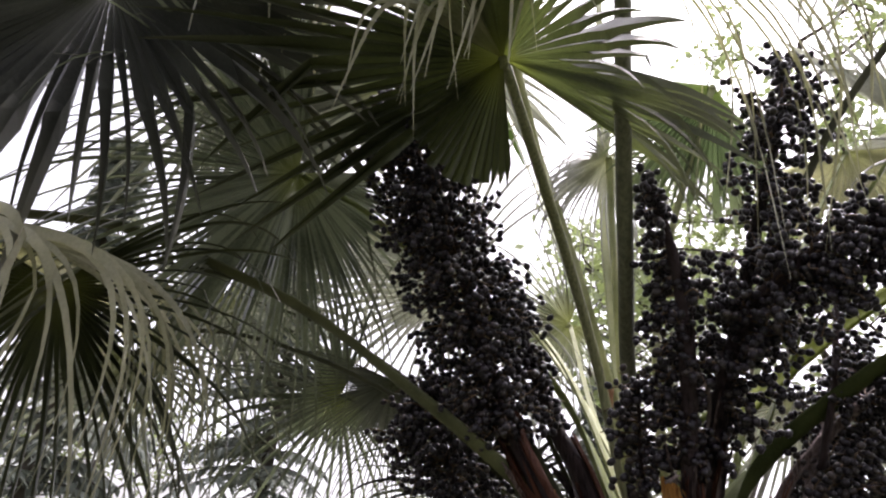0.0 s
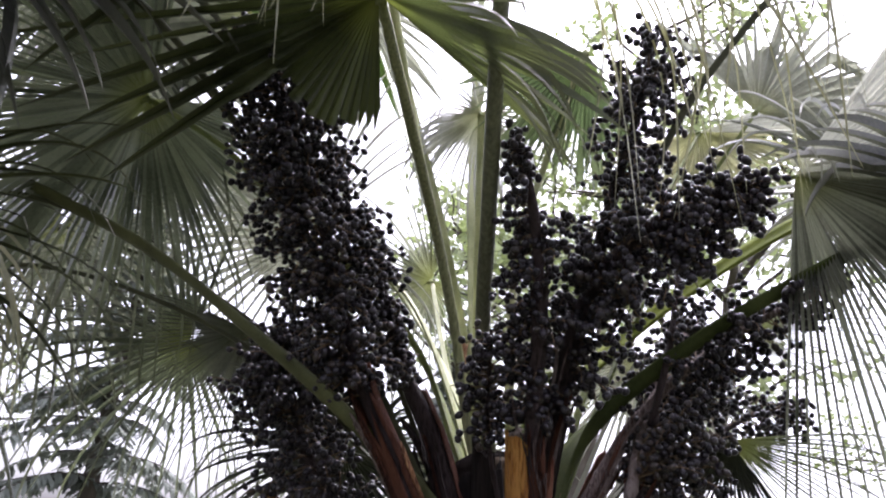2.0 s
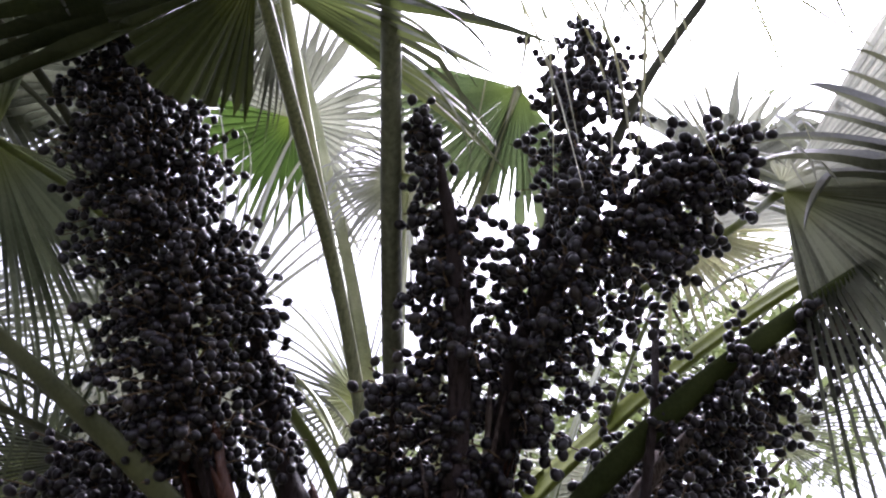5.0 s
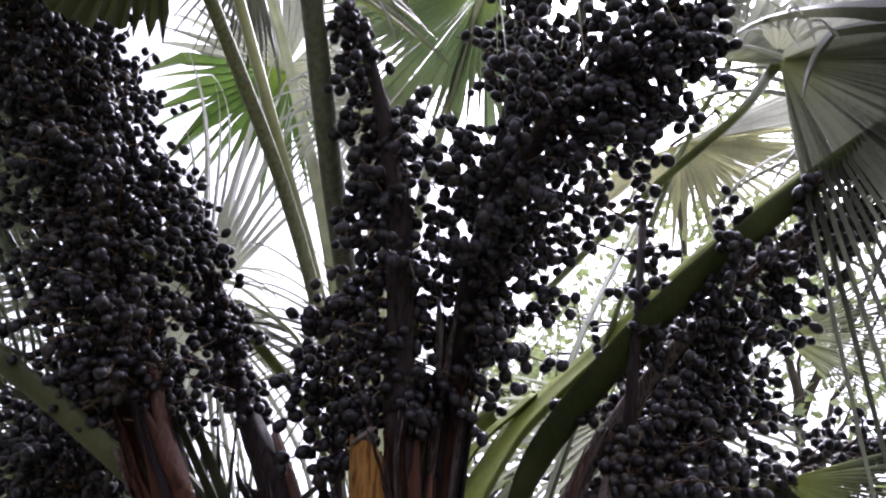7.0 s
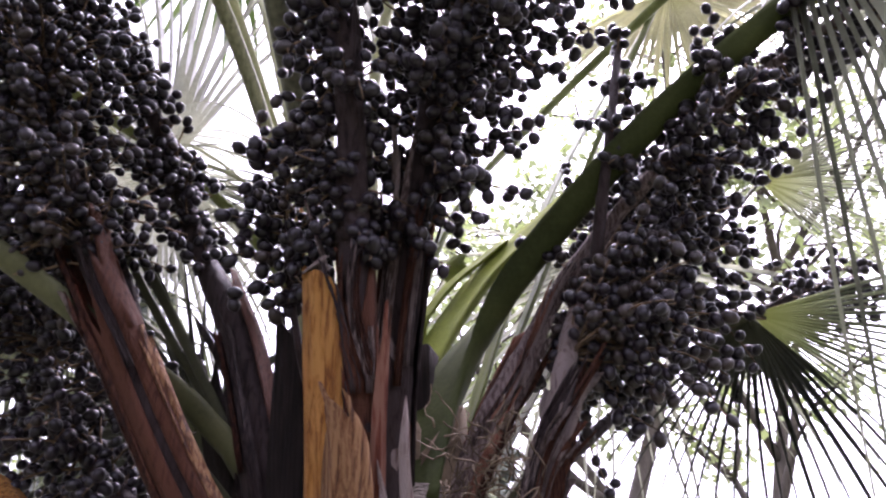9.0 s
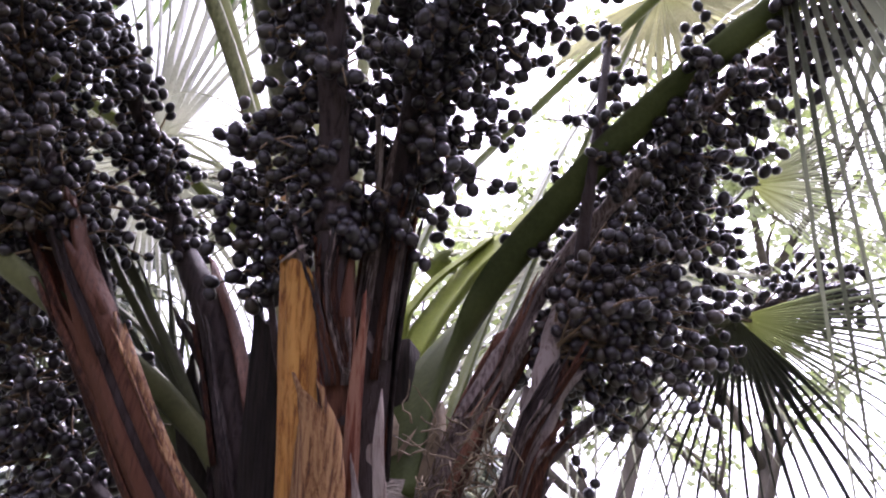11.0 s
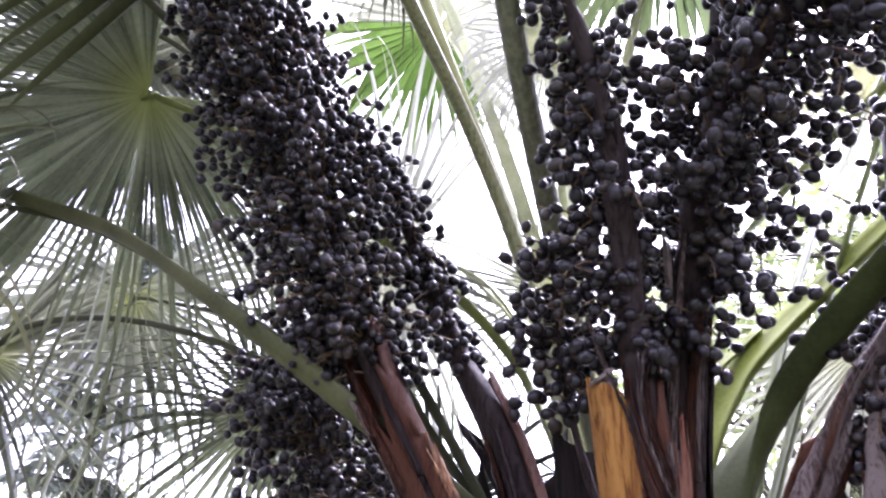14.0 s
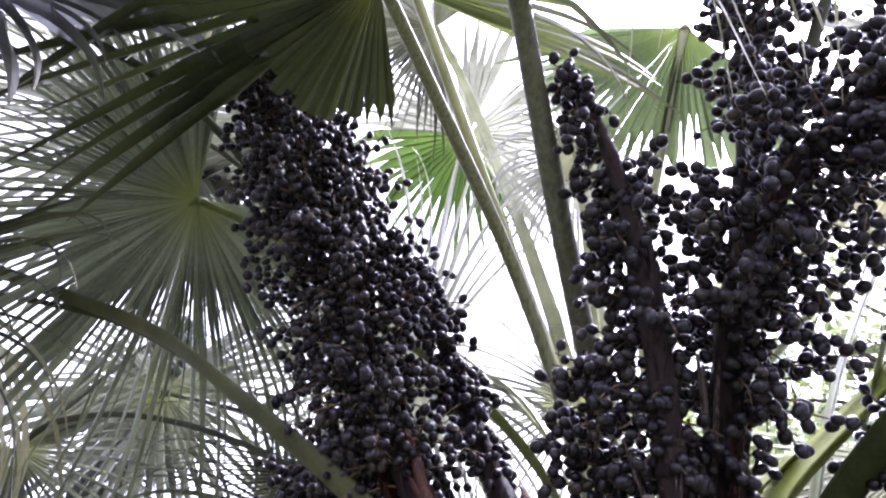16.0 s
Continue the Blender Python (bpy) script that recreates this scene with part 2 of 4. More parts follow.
RING = [(math.cos(a), math.sin(a)) for a in np.linspace(0, 2 * math.pi, 10, endpoint=False)]
TWIG_RING = [(math.cos(a), math.sin(a)) for a in np.linspace(0, 2 * math.pi, 4, endpoint=False)]
# a palm's leaf stalk: rounded keel below, shallow channel with sharp edges above
CHANNEL = [(-1.0, 0.30), (-0.93, 0.05), (-0.72, -0.32), (-0.40, -0.60), (0.0, -0.72), (0.40, -0.60), (0.72, -0.32),
           (0.93, 0.05), (1.0, 0.30), (0.5, 0.16), (0.0, 0.10), (-0.5, 0.16)]


def blade(parent, centre, costa, upper, radius, mat, segments=56, span=310, split=0.42, droop=1.0, fold=0.46,
          tent=0.0, seed=1, ragged=0.12, hang=1.0, stiff=(0, 0, 1.0), lobe=None, tan=0.5):
    """A fan of pleated segments, joined near the centre and free and hanging towards the tips; tent folds its halves down."""
    rng = random.Random(seed)
    c = Vector(costa).normalized()
    n = Vector(upper)
    n = (n - c * n.dot(c)).normalized()
    v = n.cross(c)
    step = radians(span) / segments
    steps = 17
    down = Vector((0, 0, -1))
    wave = [rng.uniform(0, 6.28) for _ in range(3)]
    for i in range(segments):
        a = -radians(span) / 2 + step * (i + 0.5)
        ca = 1.0 - abs(a) / math.pi
        length = radius * (0.74 + 0.26 * ca) * (1 + rng.uniform(-ragged, ragged))
        cut = split * (1 + 0.10 * math.sin(3 * a + wave[0]) + rng.uniform(-0.25, 0.25))
        fall = hang * rng.uniform(0.45, 1.6)
        firm = stiff[2] if stiff[0] < math.degrees(a) < stiff[1] and rng.random() < 0.8 else 1.0
        cut *= 0.74 if firm < 1 else 1.0
        skin = lobe[2] if lobe and lobe[0] < math.degrees(a) < lobe[1] else mat
        tilt = rng.uniform(-0.2, 0.2)
        fall *= firm
        sway = Vector((rng.uniform(-1, 1), rng.uniform(-1, 1), 0)) * 0.22
        twist = rng.uniform(-0.7, 0.7) * (0.3 if firm < 1 else 1)
        lift = math.sin(2 * a + wave[1]) * 0.08 + math.sin(7 * a + wave[2]) * 0.035
        tau = radians(tent) * math.tanh(abs(a) * 3)
        sideways = (v * math.cos(tau) - n * math.sin(tau) * (1 if a > 0 else -1))
        d = (c * math.cos(a) + sideways * math.sin(a) + n * lift).normalized()
        face = (n * math.cos(tau) + v * math.sin(tau) * (1 if a > 0 else -1)).normalized()
        p = Vector(centre) + d * 0.010
        verts, faces, dist = [], [], []
        ds = length / (steps - 1)
        kink = rng.randint(9, 15) if rng.random() < 0.12 else 99
        for k in range(steps):
            s = k / (steps - 1)
            side = face.cross(d)
            side = side.normalized() if side.length > 0.05 else v
            nn = d.cross(side).normalized()
            r = 0.010 + s * length
            full = 2.25 * r * math.tan(step / 2)
            if s > cut:
                q = (s - cut) / (1 - cut)
                full = 2.0 * cut * length * math.tan(step / 2) * (1 - 0.92 * q ** (2.2 if firm < 1 else 1.25)) * (1 - 0.22 * min(1, q * 6))
                turn = Matrix.Rotation(twist * q, 3, d)
                side, nn = turn @ side, turn @ nn
            else:
                turn = Matrix.Rotation(tilt * s, 3, d)
                side, nn = turn @ side, turn @ nn
            dist.append(r)
            f = fold * full * (0.35 + 0.65 * min(1, r / 0.12)) * (1 if s <= cut else 1.7)
            verts += [p - side * full / 2 - nn * f, p + nn * f, p + side * full / 2 - nn * f]
            pull = droop * firm * 0.30 * r / radius
            if s > cut:
                pull += fall * 3.4 * (s - cut) ** 1.2
            if k == kink:
                d = (d + down * 0.9 + sway).normalized()
            d = (d + (down + sway * (1 if s > cut else 0)) * pull * ds / radius * 2.2).normalized()
            p = p + d * ds
        for k in range(steps - 1):
            for j in (0, 1):
                q = k * 3 + j
                faces.append((q, q + 1, q + 4, q + 3))
        me = mesh_of("leaf_segment", verts, faces, skin, smooth=False)
        me.attributes.new("along", "FLOAT", "POINT").data.foreach_set("value", [r for r in dist for _ in range(3)])
        dried = tan * rng.uniform(0.3, 1.0)
        me.attributes.new("tip", "FLOAT", "POINT").data.foreach_set("value", [dried * max(0.0, k / (steps - 1) - 0.5) / 0.5 for k in range(steps) for _ in range(3)])
        part("leaf_segment", me, parent)


def frond(palm, line, costa, upper, radius, skin=None, stalk=None, width=(0.022, 0.013), up=Vector((0, 0, 1)), base=0.035, drape=(), **shape):
    """A fan leaf: a channelled stalk along a line, and at its end the blade with its small crest."""
    path = spline(line, 26)
    w0, w1 = width
    verts, faces = tube(path, lambda s: (w1 + (w0 - w1) * (1 - s) ** 1.3 + base * max(0, 0.16 - s) / 0.16,) * 2, CHANNEL, up)
    me = mesh_of("leaf_stalk", verts, faces, stalk or PETIOLE)
    ob = part("leaf", me, palm)
    if radius:
        cap, capf = tube([path[-1] - (path[-1] - path[-2]) * 0.3, path[-1], path[-1] + Vector(costa).normalized() * 0.03],
                         lambda s: w1 * (1.25 - 0.9 * s), RING)
        part("leaf_hub", mesh_of("leaf_hub", cap, capf, stalk or PETIOLE), ob)
        blade(ob, path[-1], costa, upper, radius, skin or BLADE, **shape)
        # some segments fold out of the fan and hang
        for k, (way, reach, many, wide, cut, fall, hide) in enumerate(drape):
            blade(ob, path[-1], way, (0, 0.05, 1), reach, hide, segments=many, span=wide, split=cut, droop=0.6, hang=fall, seed=90 + k)
    return ob


def berry_mesh(skin):
    """A small round fruit, slightly longer than wide, with a stub where it hangs."""
    bm = bmesh.new()
    bmesh.ops.create_uvsphere(bm, u_segments=10, v_segments=7, radius=1.0)
    for q in bm.verts:
        q.co.z *= 1.10
        if q.co.z > 1.0:
            q.co.z += 0.10
    for f in bm.faces:
        f.smooth = True
    me = bpy.data.meshes.new("berry")
    bm.to_mesh(me)
    bm.free()
    me.materials.append(skin)
    return me


BERRY_MESH = berry_mesh(BERRY)
DRY_MESH = berry_mesh(BERRY_DRY)
BERRY_R = 0.0122


def cluster(palm, line, begin, radius, count, label, stalk=None, thick=(0.020, 0.010), lean=(0, 0, 0), seed=1,
            sag=0.5, brown=0.1, grain=1.0):
    """A fruit stem: a stalk along a line, and from `begin` on side branches with strings of berries."""
    rng = random.Random(seed)
    path = spline(line, 30)
    t0, t1 = thick
    bumps = [rng.uniform(0.88, 1.14) for _ in range(31)]
    verts, faces = tube(path, lambda s: (t1 + (t0 - t1) * (1 - s)) * bumps[int(s * 29.99)], RING)
    ob = part("fruit_stem", mesh_of("fruit_stalk", verts, faces, stalk or STALK), palm, label)
    spots, cells = [], {}
    lean = Vector(lean)

    def free(p):
        key = tuple(int(math.floor(x / 0.024)) for x in p)
        for dx in (-1, 0, 1):
            for dy in (-1, 0, 1):
                for dz in (-1, 0, 1):
                    for q in cells.get((key[0] + dx, key[1] + dy, key[2] + dz), ()):
                        if (p - q).length < BERRY_R * 1.42:
                            return False
        cells.setdefault(key, []).append(p)
        return True

    tries = 0
    while len(spots) < count and tries < 4000:
        tries += 1
        s = begin + (1 - begin) * rng.random() ** 0.9
        k = min(int(s * 29), 28)
        root = path[k].lerp(path[k + 1], s * 29 - k)
        t = (path[k + 1] - path[k]).normalized()
        r = radius * (0.55 + 0.9 * math.sin(math.pi * min(1, (s - begin) / (1 - begin) * 0.85 + 0.12)))
        d = Vector((rng.gauss(0, 1), rng.gauss(0, 1), rng.gauss(0, 1)))
        d = (d - t * d.dot(t)).normalized() + t * rng.uniform(0.05, 0.8) + lean
        d.normalize()
        length = max(0.04, r * rng.uniform(0.5, 1.15))
        p, line_out, m = root.copy(), [root.copy()], 7
        for i in range(m):
            d = (d + Vector((rng.gauss(0, 0.16), rng.gauss(0, 0.16), rng.gauss(0, 0.16) - sag * 0.25))).normalized()
            p = p + d * length / m
            line_out.append(p.copy())
        tv, tf = [], []
        u = 0.3
        while u < 1.0 and len(spots) < count:
            i = min(int(u * m), m - 1)
            q = line_out[i].lerp(line_out[i + 1], u * m - i)
            out = Vector((rng.gauss(0, 1), rng.gauss(0, 1), rng.gauss(0, 1) - 0.4)).normalized()
            spot = q + out * rng.uniform(0.009, 0.020)
            if free(spot):
                spots.append((spot, out))
                n0 = len(tv)
                vs, fs = tube([q, spot], lambda s: 0.0014, TWIG_RING[::2] + [(0, 1)])
                tv += vs
                tf += [tuple(x + n0 for x in f) for f in fs]
            u += 0.013 / length
        if tv:
            n0 = len(tv)
            vs, fs = tube(line_out, lambda s: 0.0030 - 0.0016 * s, TWIG_RING)
            tv += vs
            tf += [tuple(x + n0 for x in f) for f in fs]
            part("fruit_branch", mesh_of("fruit_branch", tv, tf, TWIG), ob)
    spots.sort(key=lambda q: (q[0] - Vector((0.15, 0.2, 1.7))).length)
    rest_v, rest_f = [], []
    base = [q.co.copy() for q in BERRY_MESH.vertices]
    polys = [tuple(f.vertices) for f in BERRY_MESH.polygons]
    for i, (spot, out) in enumerate(spots):
        turn = (-out).to_track_quat("Z", "Y")
        size = grain * BERRY_R * rng.uniform(0.72, 1.02)
        m = Matrix.LocRotScale(spot, turn, (size, size, size * rng.uniform(1.05, 1.22)))
        if i < 300:
            b = new("berry", DRY_MESH if rng.random() < brown else BERRY_MESH)
            b.parent = ob
            b.matrix_basis = m
        else:
            n0 = len(rest_v)
            rest_v += [m @ q for q in base]
            rest_f += [tuple(x + n0 for x in f) for f in polys]
    if rest_v:
        more = part("berry_mass", mesh_of("berry_mass", rest_v, rest_f, BERRY_DRY if brown > 0.5 else BERRY), ob, "many dark berries packed behind the outer ones")
        tagged(more, kind="stuff")
    return ob


def shell(name, path, inner, flare, start, stop, mat, parent, seed=1, jag=0.25, thick=0.003, label="", up=Vector((0, 0, 1)), ripple=0.08):
    """A torn sheath: a strip of bark-like skin round a line, between two angles, with a ragged upper end and real thickness."""
    rng = random.Random(seed)
    rows, cols = len(path), 12
    ends, walk_ = [], rng.uniform(0.5, 1)
    for j in range(cols):
        walk_ = min(1.0, max(0.2, walk_ + rng.uniform(-0.3, 0.3)))
        ends.append(1 - jag * (1 - walk_))
    ridge = [rng.uniform(-1, 1) * ripple for _ in range(cols)]
    outer, inside = [], []
    for k in range(rows):
        for j in range(cols):
            s = k / (rows - 1) * ends[j]
            u = s * (len(path) - 1)
            i = min(int(u), len(path) - 2)
            p = path[i].lerp(path[i + 1], u - i)
            t = (path[i + 1] - path[i]).normalized()
            side = t.cross(up)
            side = side.normalized() if side.length > 1e-3 else Vector((1, 0, 0))
            above = side.cross(t)
            a = radians(start + (stop - start) * j / (cols - 1))
            r = inner(s) * (1 + ridge[j] * (0.4 + s) + 0.05 * math.sin(9 * s + 1.7 * j + seed)) + flare * max(0, s - 0.35) ** 2
            d = side * math.cos(a) + above * math.sin(a)
            outer.append(p + d * (r + thick))
            inside.append(p + d * r)
    n = rows * cols
    faces = []
    for k in range(rows - 1):
        for j in range(cols - 1):
            q = k * cols + j
            faces += [(q, q + 1, q + cols + 1, q + cols), (q + n, q + n + cols, q + n + cols + 1, q + n + 1)]
    for k in range(rows - 1):
        q, e = k * cols, k * cols + cols - 1
        faces += [(q, q + cols, q + cols + n, q + n), (e, e + n, e + cols + n, e + cols)]
    for j in range(cols - 1):
        e = (rows - 1) * cols + j
        faces += [(e, e + 1, e + 1 + n, e + n), (j, j + n, j + 1 + n, j + 1)]
    return part(name, mesh_of(name, outer + inside, faces, mat), parent, label)


def wrap(stem, line, specs):
    """Torn bracts round a fruit stalk: (from, to, radius, flare, start angle, stop angle, material, seed)."""
    path = spline(line, 40)
    for f0, f1, r, flare, a0, a1, mat, seed in specs:
        bit = path[int(f0 * 39):int(f1 * 39) + 1]
        shell("bract", bit, lambda s: r * (1 - 0.25 * s), flare, a0, a1, mat, stem, seed, 0.45)


def shaggy(stem, line, radius, many, mats, seed, low=0.0, high=0.5):
    """Narrow strips of torn bract that peel off round a stalk."""
    rng = random.Random(seed)
    path = spline(line, 60)
    for k in range(many):
        f0 = rng.uniform(low, low + (high - low) * 0.5)
        f1 = min(high, f0 + rng.uniform(0.14, 0.4))
        bit = path[int(f0 * 59):int(f1 * 59) + 1]
        if len(bit) < 4:
            continue
        a0 = rng.uniform(150, 380)
        shell("bract", bit, lambda s: radius * (1.06 - 0.2 * s), rng.uniform(0.01, 0.10), a0, a0 + rng.uniform(10, 34), mats[k % len(mats)], stem, seed * 50 + k, 0.7, 0.002, ripple=0.15)


# ---- ground ----
bm = bmesh.new()
bmesh.ops.create_circle(bm, cap_ends=True, radius=400, segments=64)
me = bpy.data.meshes.new("ground")
bm.to_mesh(me)
bm.free()
me.materials.append(GRASS)
tagged(new("ground", me), "dim green grass under the trees", "ground", kind="structure")

# ---- the palm ----
palm = tagged(new("fan_palm"), "fruiting fan palm with green fan leaves and dark berry bunches", "palm tree")
palm.location = (0, 0, 0)

trunk_path = [Vector((0.02 + 0.01 * math.sin(z * 3), 1.66, z)) for z in np.linspace(-0.02, 1.62, 24)]
tv, tf = tube(trunk_path, lambda s: 0.17 - 0.05 * s + 0.012 * math.sin(s * 60), RING, up=Vector((0, 1, 0)))
part("trunk", mesh_of("trunk", tv, tf, BARK), palm)

UP = (0, 0, 1)
# overhead leaf with the green stalk
over = frond(palm, [(-0.056, 1.710, 1.572), (-0.165, 1.688, 1.921), (-0.228, 1.628, 2.266), (-0.293, 1.466, 2.556), (-0.350, 1.203, 2.782), (-0.404, 0.920, 2.997)],
      (0.47, -0.75, -0.37), (0.53, -0.15, 0.83), 0.80, BLADE_OLIVE, PETIOLE_STRIPED, (0.020, 0.018), base=0.0, span=165, seed=3, droop=0.4, hang=0.9, tan=0.6, segments=56, split=0.52)
# its other half hangs as one sheet with broad stiff ends, shade in its colour
blade(over, (-0.404, 0.920, 2.997), (-0.90, -0.40, -0.13), (-0.53, 0.58, 0.41), 0.97, BLADE_SHADED, segments=16, span=84, split=0.52, droop=0.05, hang=0.10, seed=48, fold=0.3, tan=0.3, stiff=(-60, 60, 0.6))
blade(over, (-0.404, 0.920, 2.997), (-0.40, 0.12, -0.88), (-0.53, 0.58, 0.41), 0.37, BLADE_SHADED, segments=15, span=66, split=0.97, droop=0.0, hang=0.0, seed=51, fold=0.25, tan=0.0, ragged=0.05)
blade(over, (-0.404, 0.920, 2.997), (-0.05, -0.95, -0.10), (-0.12, -0.12, 1), 0.80, BLADE_TAN, segments=18, span=56, split=0.30, droop=0.6, hang=9.0, seed=49)
# higher leaf above it, with long dry tips
frond(palm, [(-0.06, 1.72, 1.57), (-0.23, 1.69, 2.27), (-0.36, 1.46, 2.80), (-0.44, 1.08, 3.25), (-0.48, 0.70, 3.50)],
      (-0.05, -0.95, 0.05), UP, 1.15, BLADE_SHADED, PETIOLE_PALE, (0.018, 0.016), base=0.0, seed=43, droop=0.8, hang=1.0, span=170, split=0.45, segments=48, tan=1.0,
      drape=[((-0.16, -0.95, 0.0), 1.25, 24, 62, 0.33, 8.0, BLADE_CREAM), ((-0.88, -0.30, 0.05), 1.15, 20, 84, 0.33, 7.0, BLADE_TAN)])
# straight dark stalk in front
frond(palm, [(-0.037, 1.712, 1.578), (-0.106, 1.656, 1.920), (-0.124, 1.535, 2.234), (-0.101, 1.279, 2.455), (-0.079, 1.033, 2.712), (-0.050, 0.772, 2.959), (-0.03, 0.60, 3.12)],
      (0.45, -0.8, 0.15), UP, 0.9, BLADE_OLIVE, PETIOLE_GREY, (0.026, 0.022), base=0.0, seed=4, droop=0.5, hang=1.2, span=170, split=0.3, segments=38,
      drape=[((0.85, 0.12, 0.05), 1.30, 48, 120, 0.22, 5.0, BLADE_TAN)])
# pale stalk behind the overhead one
frond(palm, [(-0.025, 1.732, 1.549), (-0.174, 1.736, 2.125), (-0.321, 1.754, 2.701), (-0.492, 1.775, 3.274), (-0.668, 1.774, 3.846), (-0.872, 1.764, 4.409)],
      (-0.6, -0.5, 0.4), UP, 0.8, BLADE, PETIOLE_PALE, (0.019, 0.019), up=Vector((0.2, -1, 0.3)), base=0.0, seed=5, span=250)
# lit fan seen from below, behind
frond(palm, [(-0.03, 1.80, 1.55), (-0.20, 1.92, 2.2), (-0.46, 2.1, 3.0), (-0.74, 2.28, 3.8), (-1.012, 2.429, 4.451)],
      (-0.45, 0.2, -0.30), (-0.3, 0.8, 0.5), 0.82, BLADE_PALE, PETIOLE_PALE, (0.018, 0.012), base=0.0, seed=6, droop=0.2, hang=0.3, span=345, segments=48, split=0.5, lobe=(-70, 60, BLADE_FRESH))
# side leaf hanging to the west
frond(palm, [(-0.038, 1.750, 1.531), (-0.200, 1.869, 1.854), (-0.349, 1.918, 2.186), (-0.545, 1.786, 2.429), (-0.792, 1.578, 2.596), (-1.031, 1.441, 2.812), (-1.281, 1.285, 2.931)],
      (-0.45, -0.25, -0.85), (-0.55, 0.25, 0.6), 1.05, BLADE_GREY, PETIOLE, (0.026, 0.014), base=0.0, seed=7, droop=0.3, hang=0.9, span=280, segments=108, split=0.40, ragged=0.22)
# long stalk to the front west
frond(palm, [(-0.10, 1.66, 1.45), (-0.25, 1.60, 1.71), (-0.474, 1.427, 1.914), (-0.715, 1.258, 2.102), (-1.085, 1.252, 2.352), (-1.471, 1.202, 2.528), (-1.80, 1.08, 2.64), (-1.92, 0.78, 2.55), (-1.95, 0.50, 2.40)],
      (-0.75, -0.5, 0.04), (0.05, -0.1, 0.9), 1.60, BLADE_TAN, PETIOLE_OLIVE, (0.034, 0.026), base=0.010, seed=8, droop=0.3, hang=2.6, span=356, split=0.24, segments=110)
# leaf hanging behind the tan one, in the shaded blade colour
frond(palm, [(-0.10, 1.69, 1.44), (-0.474, 1.46, 1.895), (-0.715, 1.29, 2.085), (-1.085, 1.285, 2.335), (-1.45, 1.23, 2.50), (-1.70, 1.0, 2.47), (-1.75, 0.85, 2.32)],
      (0.10, 0.10, -1.0), (-0.3, 0.9, 0.2), 0.95, BLADE_SHADED, PETIOLE_DARK, (0.012, 0.010), base=0.0, seed=50, droop=0.3, hang=0.9, span=250, split=0.22, segments=52)
# lower west leaves
frond(palm, [(-0.087, 1.679, 1.551), (-0.456, 1.670, 1.859), (-0.847, 1.662, 2.133), (-1.279, 1.658, 2.328), (-1.68, 1.640, 2.435), (-1.97, 1.60, 2.43), (-2.10, 1.59, 2.345)],
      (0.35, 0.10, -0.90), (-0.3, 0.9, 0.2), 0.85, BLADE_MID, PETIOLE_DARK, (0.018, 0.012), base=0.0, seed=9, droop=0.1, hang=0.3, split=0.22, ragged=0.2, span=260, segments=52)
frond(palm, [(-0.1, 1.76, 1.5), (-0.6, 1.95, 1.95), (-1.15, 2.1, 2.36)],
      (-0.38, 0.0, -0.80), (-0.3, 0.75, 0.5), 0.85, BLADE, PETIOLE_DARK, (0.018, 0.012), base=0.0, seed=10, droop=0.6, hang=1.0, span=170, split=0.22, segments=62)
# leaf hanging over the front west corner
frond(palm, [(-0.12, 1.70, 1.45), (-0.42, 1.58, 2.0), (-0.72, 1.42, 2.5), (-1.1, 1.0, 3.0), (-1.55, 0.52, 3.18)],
      (0.05, -0.1, -1.0), (-0.3, 0.9, 0.2), 1.05, BLADE_DARK_SHADED, PETIOLE_DARK, (0.02, 0.014), base=0.0, seed=20, droop=0.4, hang=0.8, split=0.46, segments=44, span=220)
# darker leaf behind it
frond(palm, [(-0.12, 1.75, 1.5), (-0.42, 1.72, 2.1), (-0.65, 1.62, 2.6), (-0.88, 1.5, 3.1), (-1.05, 1.45, 3.42)],
      (-0.85, -0.35, -0.15), (-0.3, 0.2, 0.8), 1.1, BLADE_MID, PETIOLE_DARK, (0.018, 0.013), base=0.0, seed=33, droop=0.2, hang=0.6, split=0.40, segments=30, span=120)
frond(palm, [(-0.12, 1.72, 1.5), (-0.5, 1.62, 2.05), (-0.85, 1.5, 2.7), (-1.3, 1.35, 3.2), (-1.62, 1.25, 3.42)],
      (-0.3, -0.3, -0.75), (-0.5, 0.6, 0.5), 0.92, BLADE_MID, PETIOLE_DARK, (0.018, 0.012), base=0.0, seed=36, droop=0.2, hang=0.5, split=0.36, segments=52, span=270)
# dark leaf behind the western one
frond(palm, [(-0.1, 1.78, 1.55), (-0.7, 1.95, 2.1), (-1.4, 2.0, 2.55), (-2.05, 2.0, 2.78)],
      (-0.1, -0.1, -0.95), (-0.4, 0.8, 0.3), 0.90, BLADE_MID, PETIOLE_DARK, (0.016, 0.011), base=0.0, seed=38, droop=0.3, hang=0.8, span=320, split=0.3, segments=52)
# broad dark stalk to the east, in front
frond(palm, [(0.051, 1.6, 1.601), (0.062, 1.62, 1.645), (0.083, 1.66, 1.733), (0.119, 1.7, 1.83), (0.181, 1.72, 1.938), (0.289, 1.70, 2.052), (0.513, 1.608, 2.223), (0.757, 1.545, 2.373), (1.05, 1.50, 2.53), (1.42, 1.45, 2.66)],
      (0.8, -0.3, -0.3), (0.3, 0, 0.9), 0.9, BLADE, PETIOLE_DEEP, (0.068, 0.026), base=0.0, up=lambda s: Vector((-0.10, -0.95, 0.25)).lerp(Vector((-0.3, 0.1, 1)), min(1, s / 0.6)), seed=11, droop=0.6, hang=1.6, span=330)
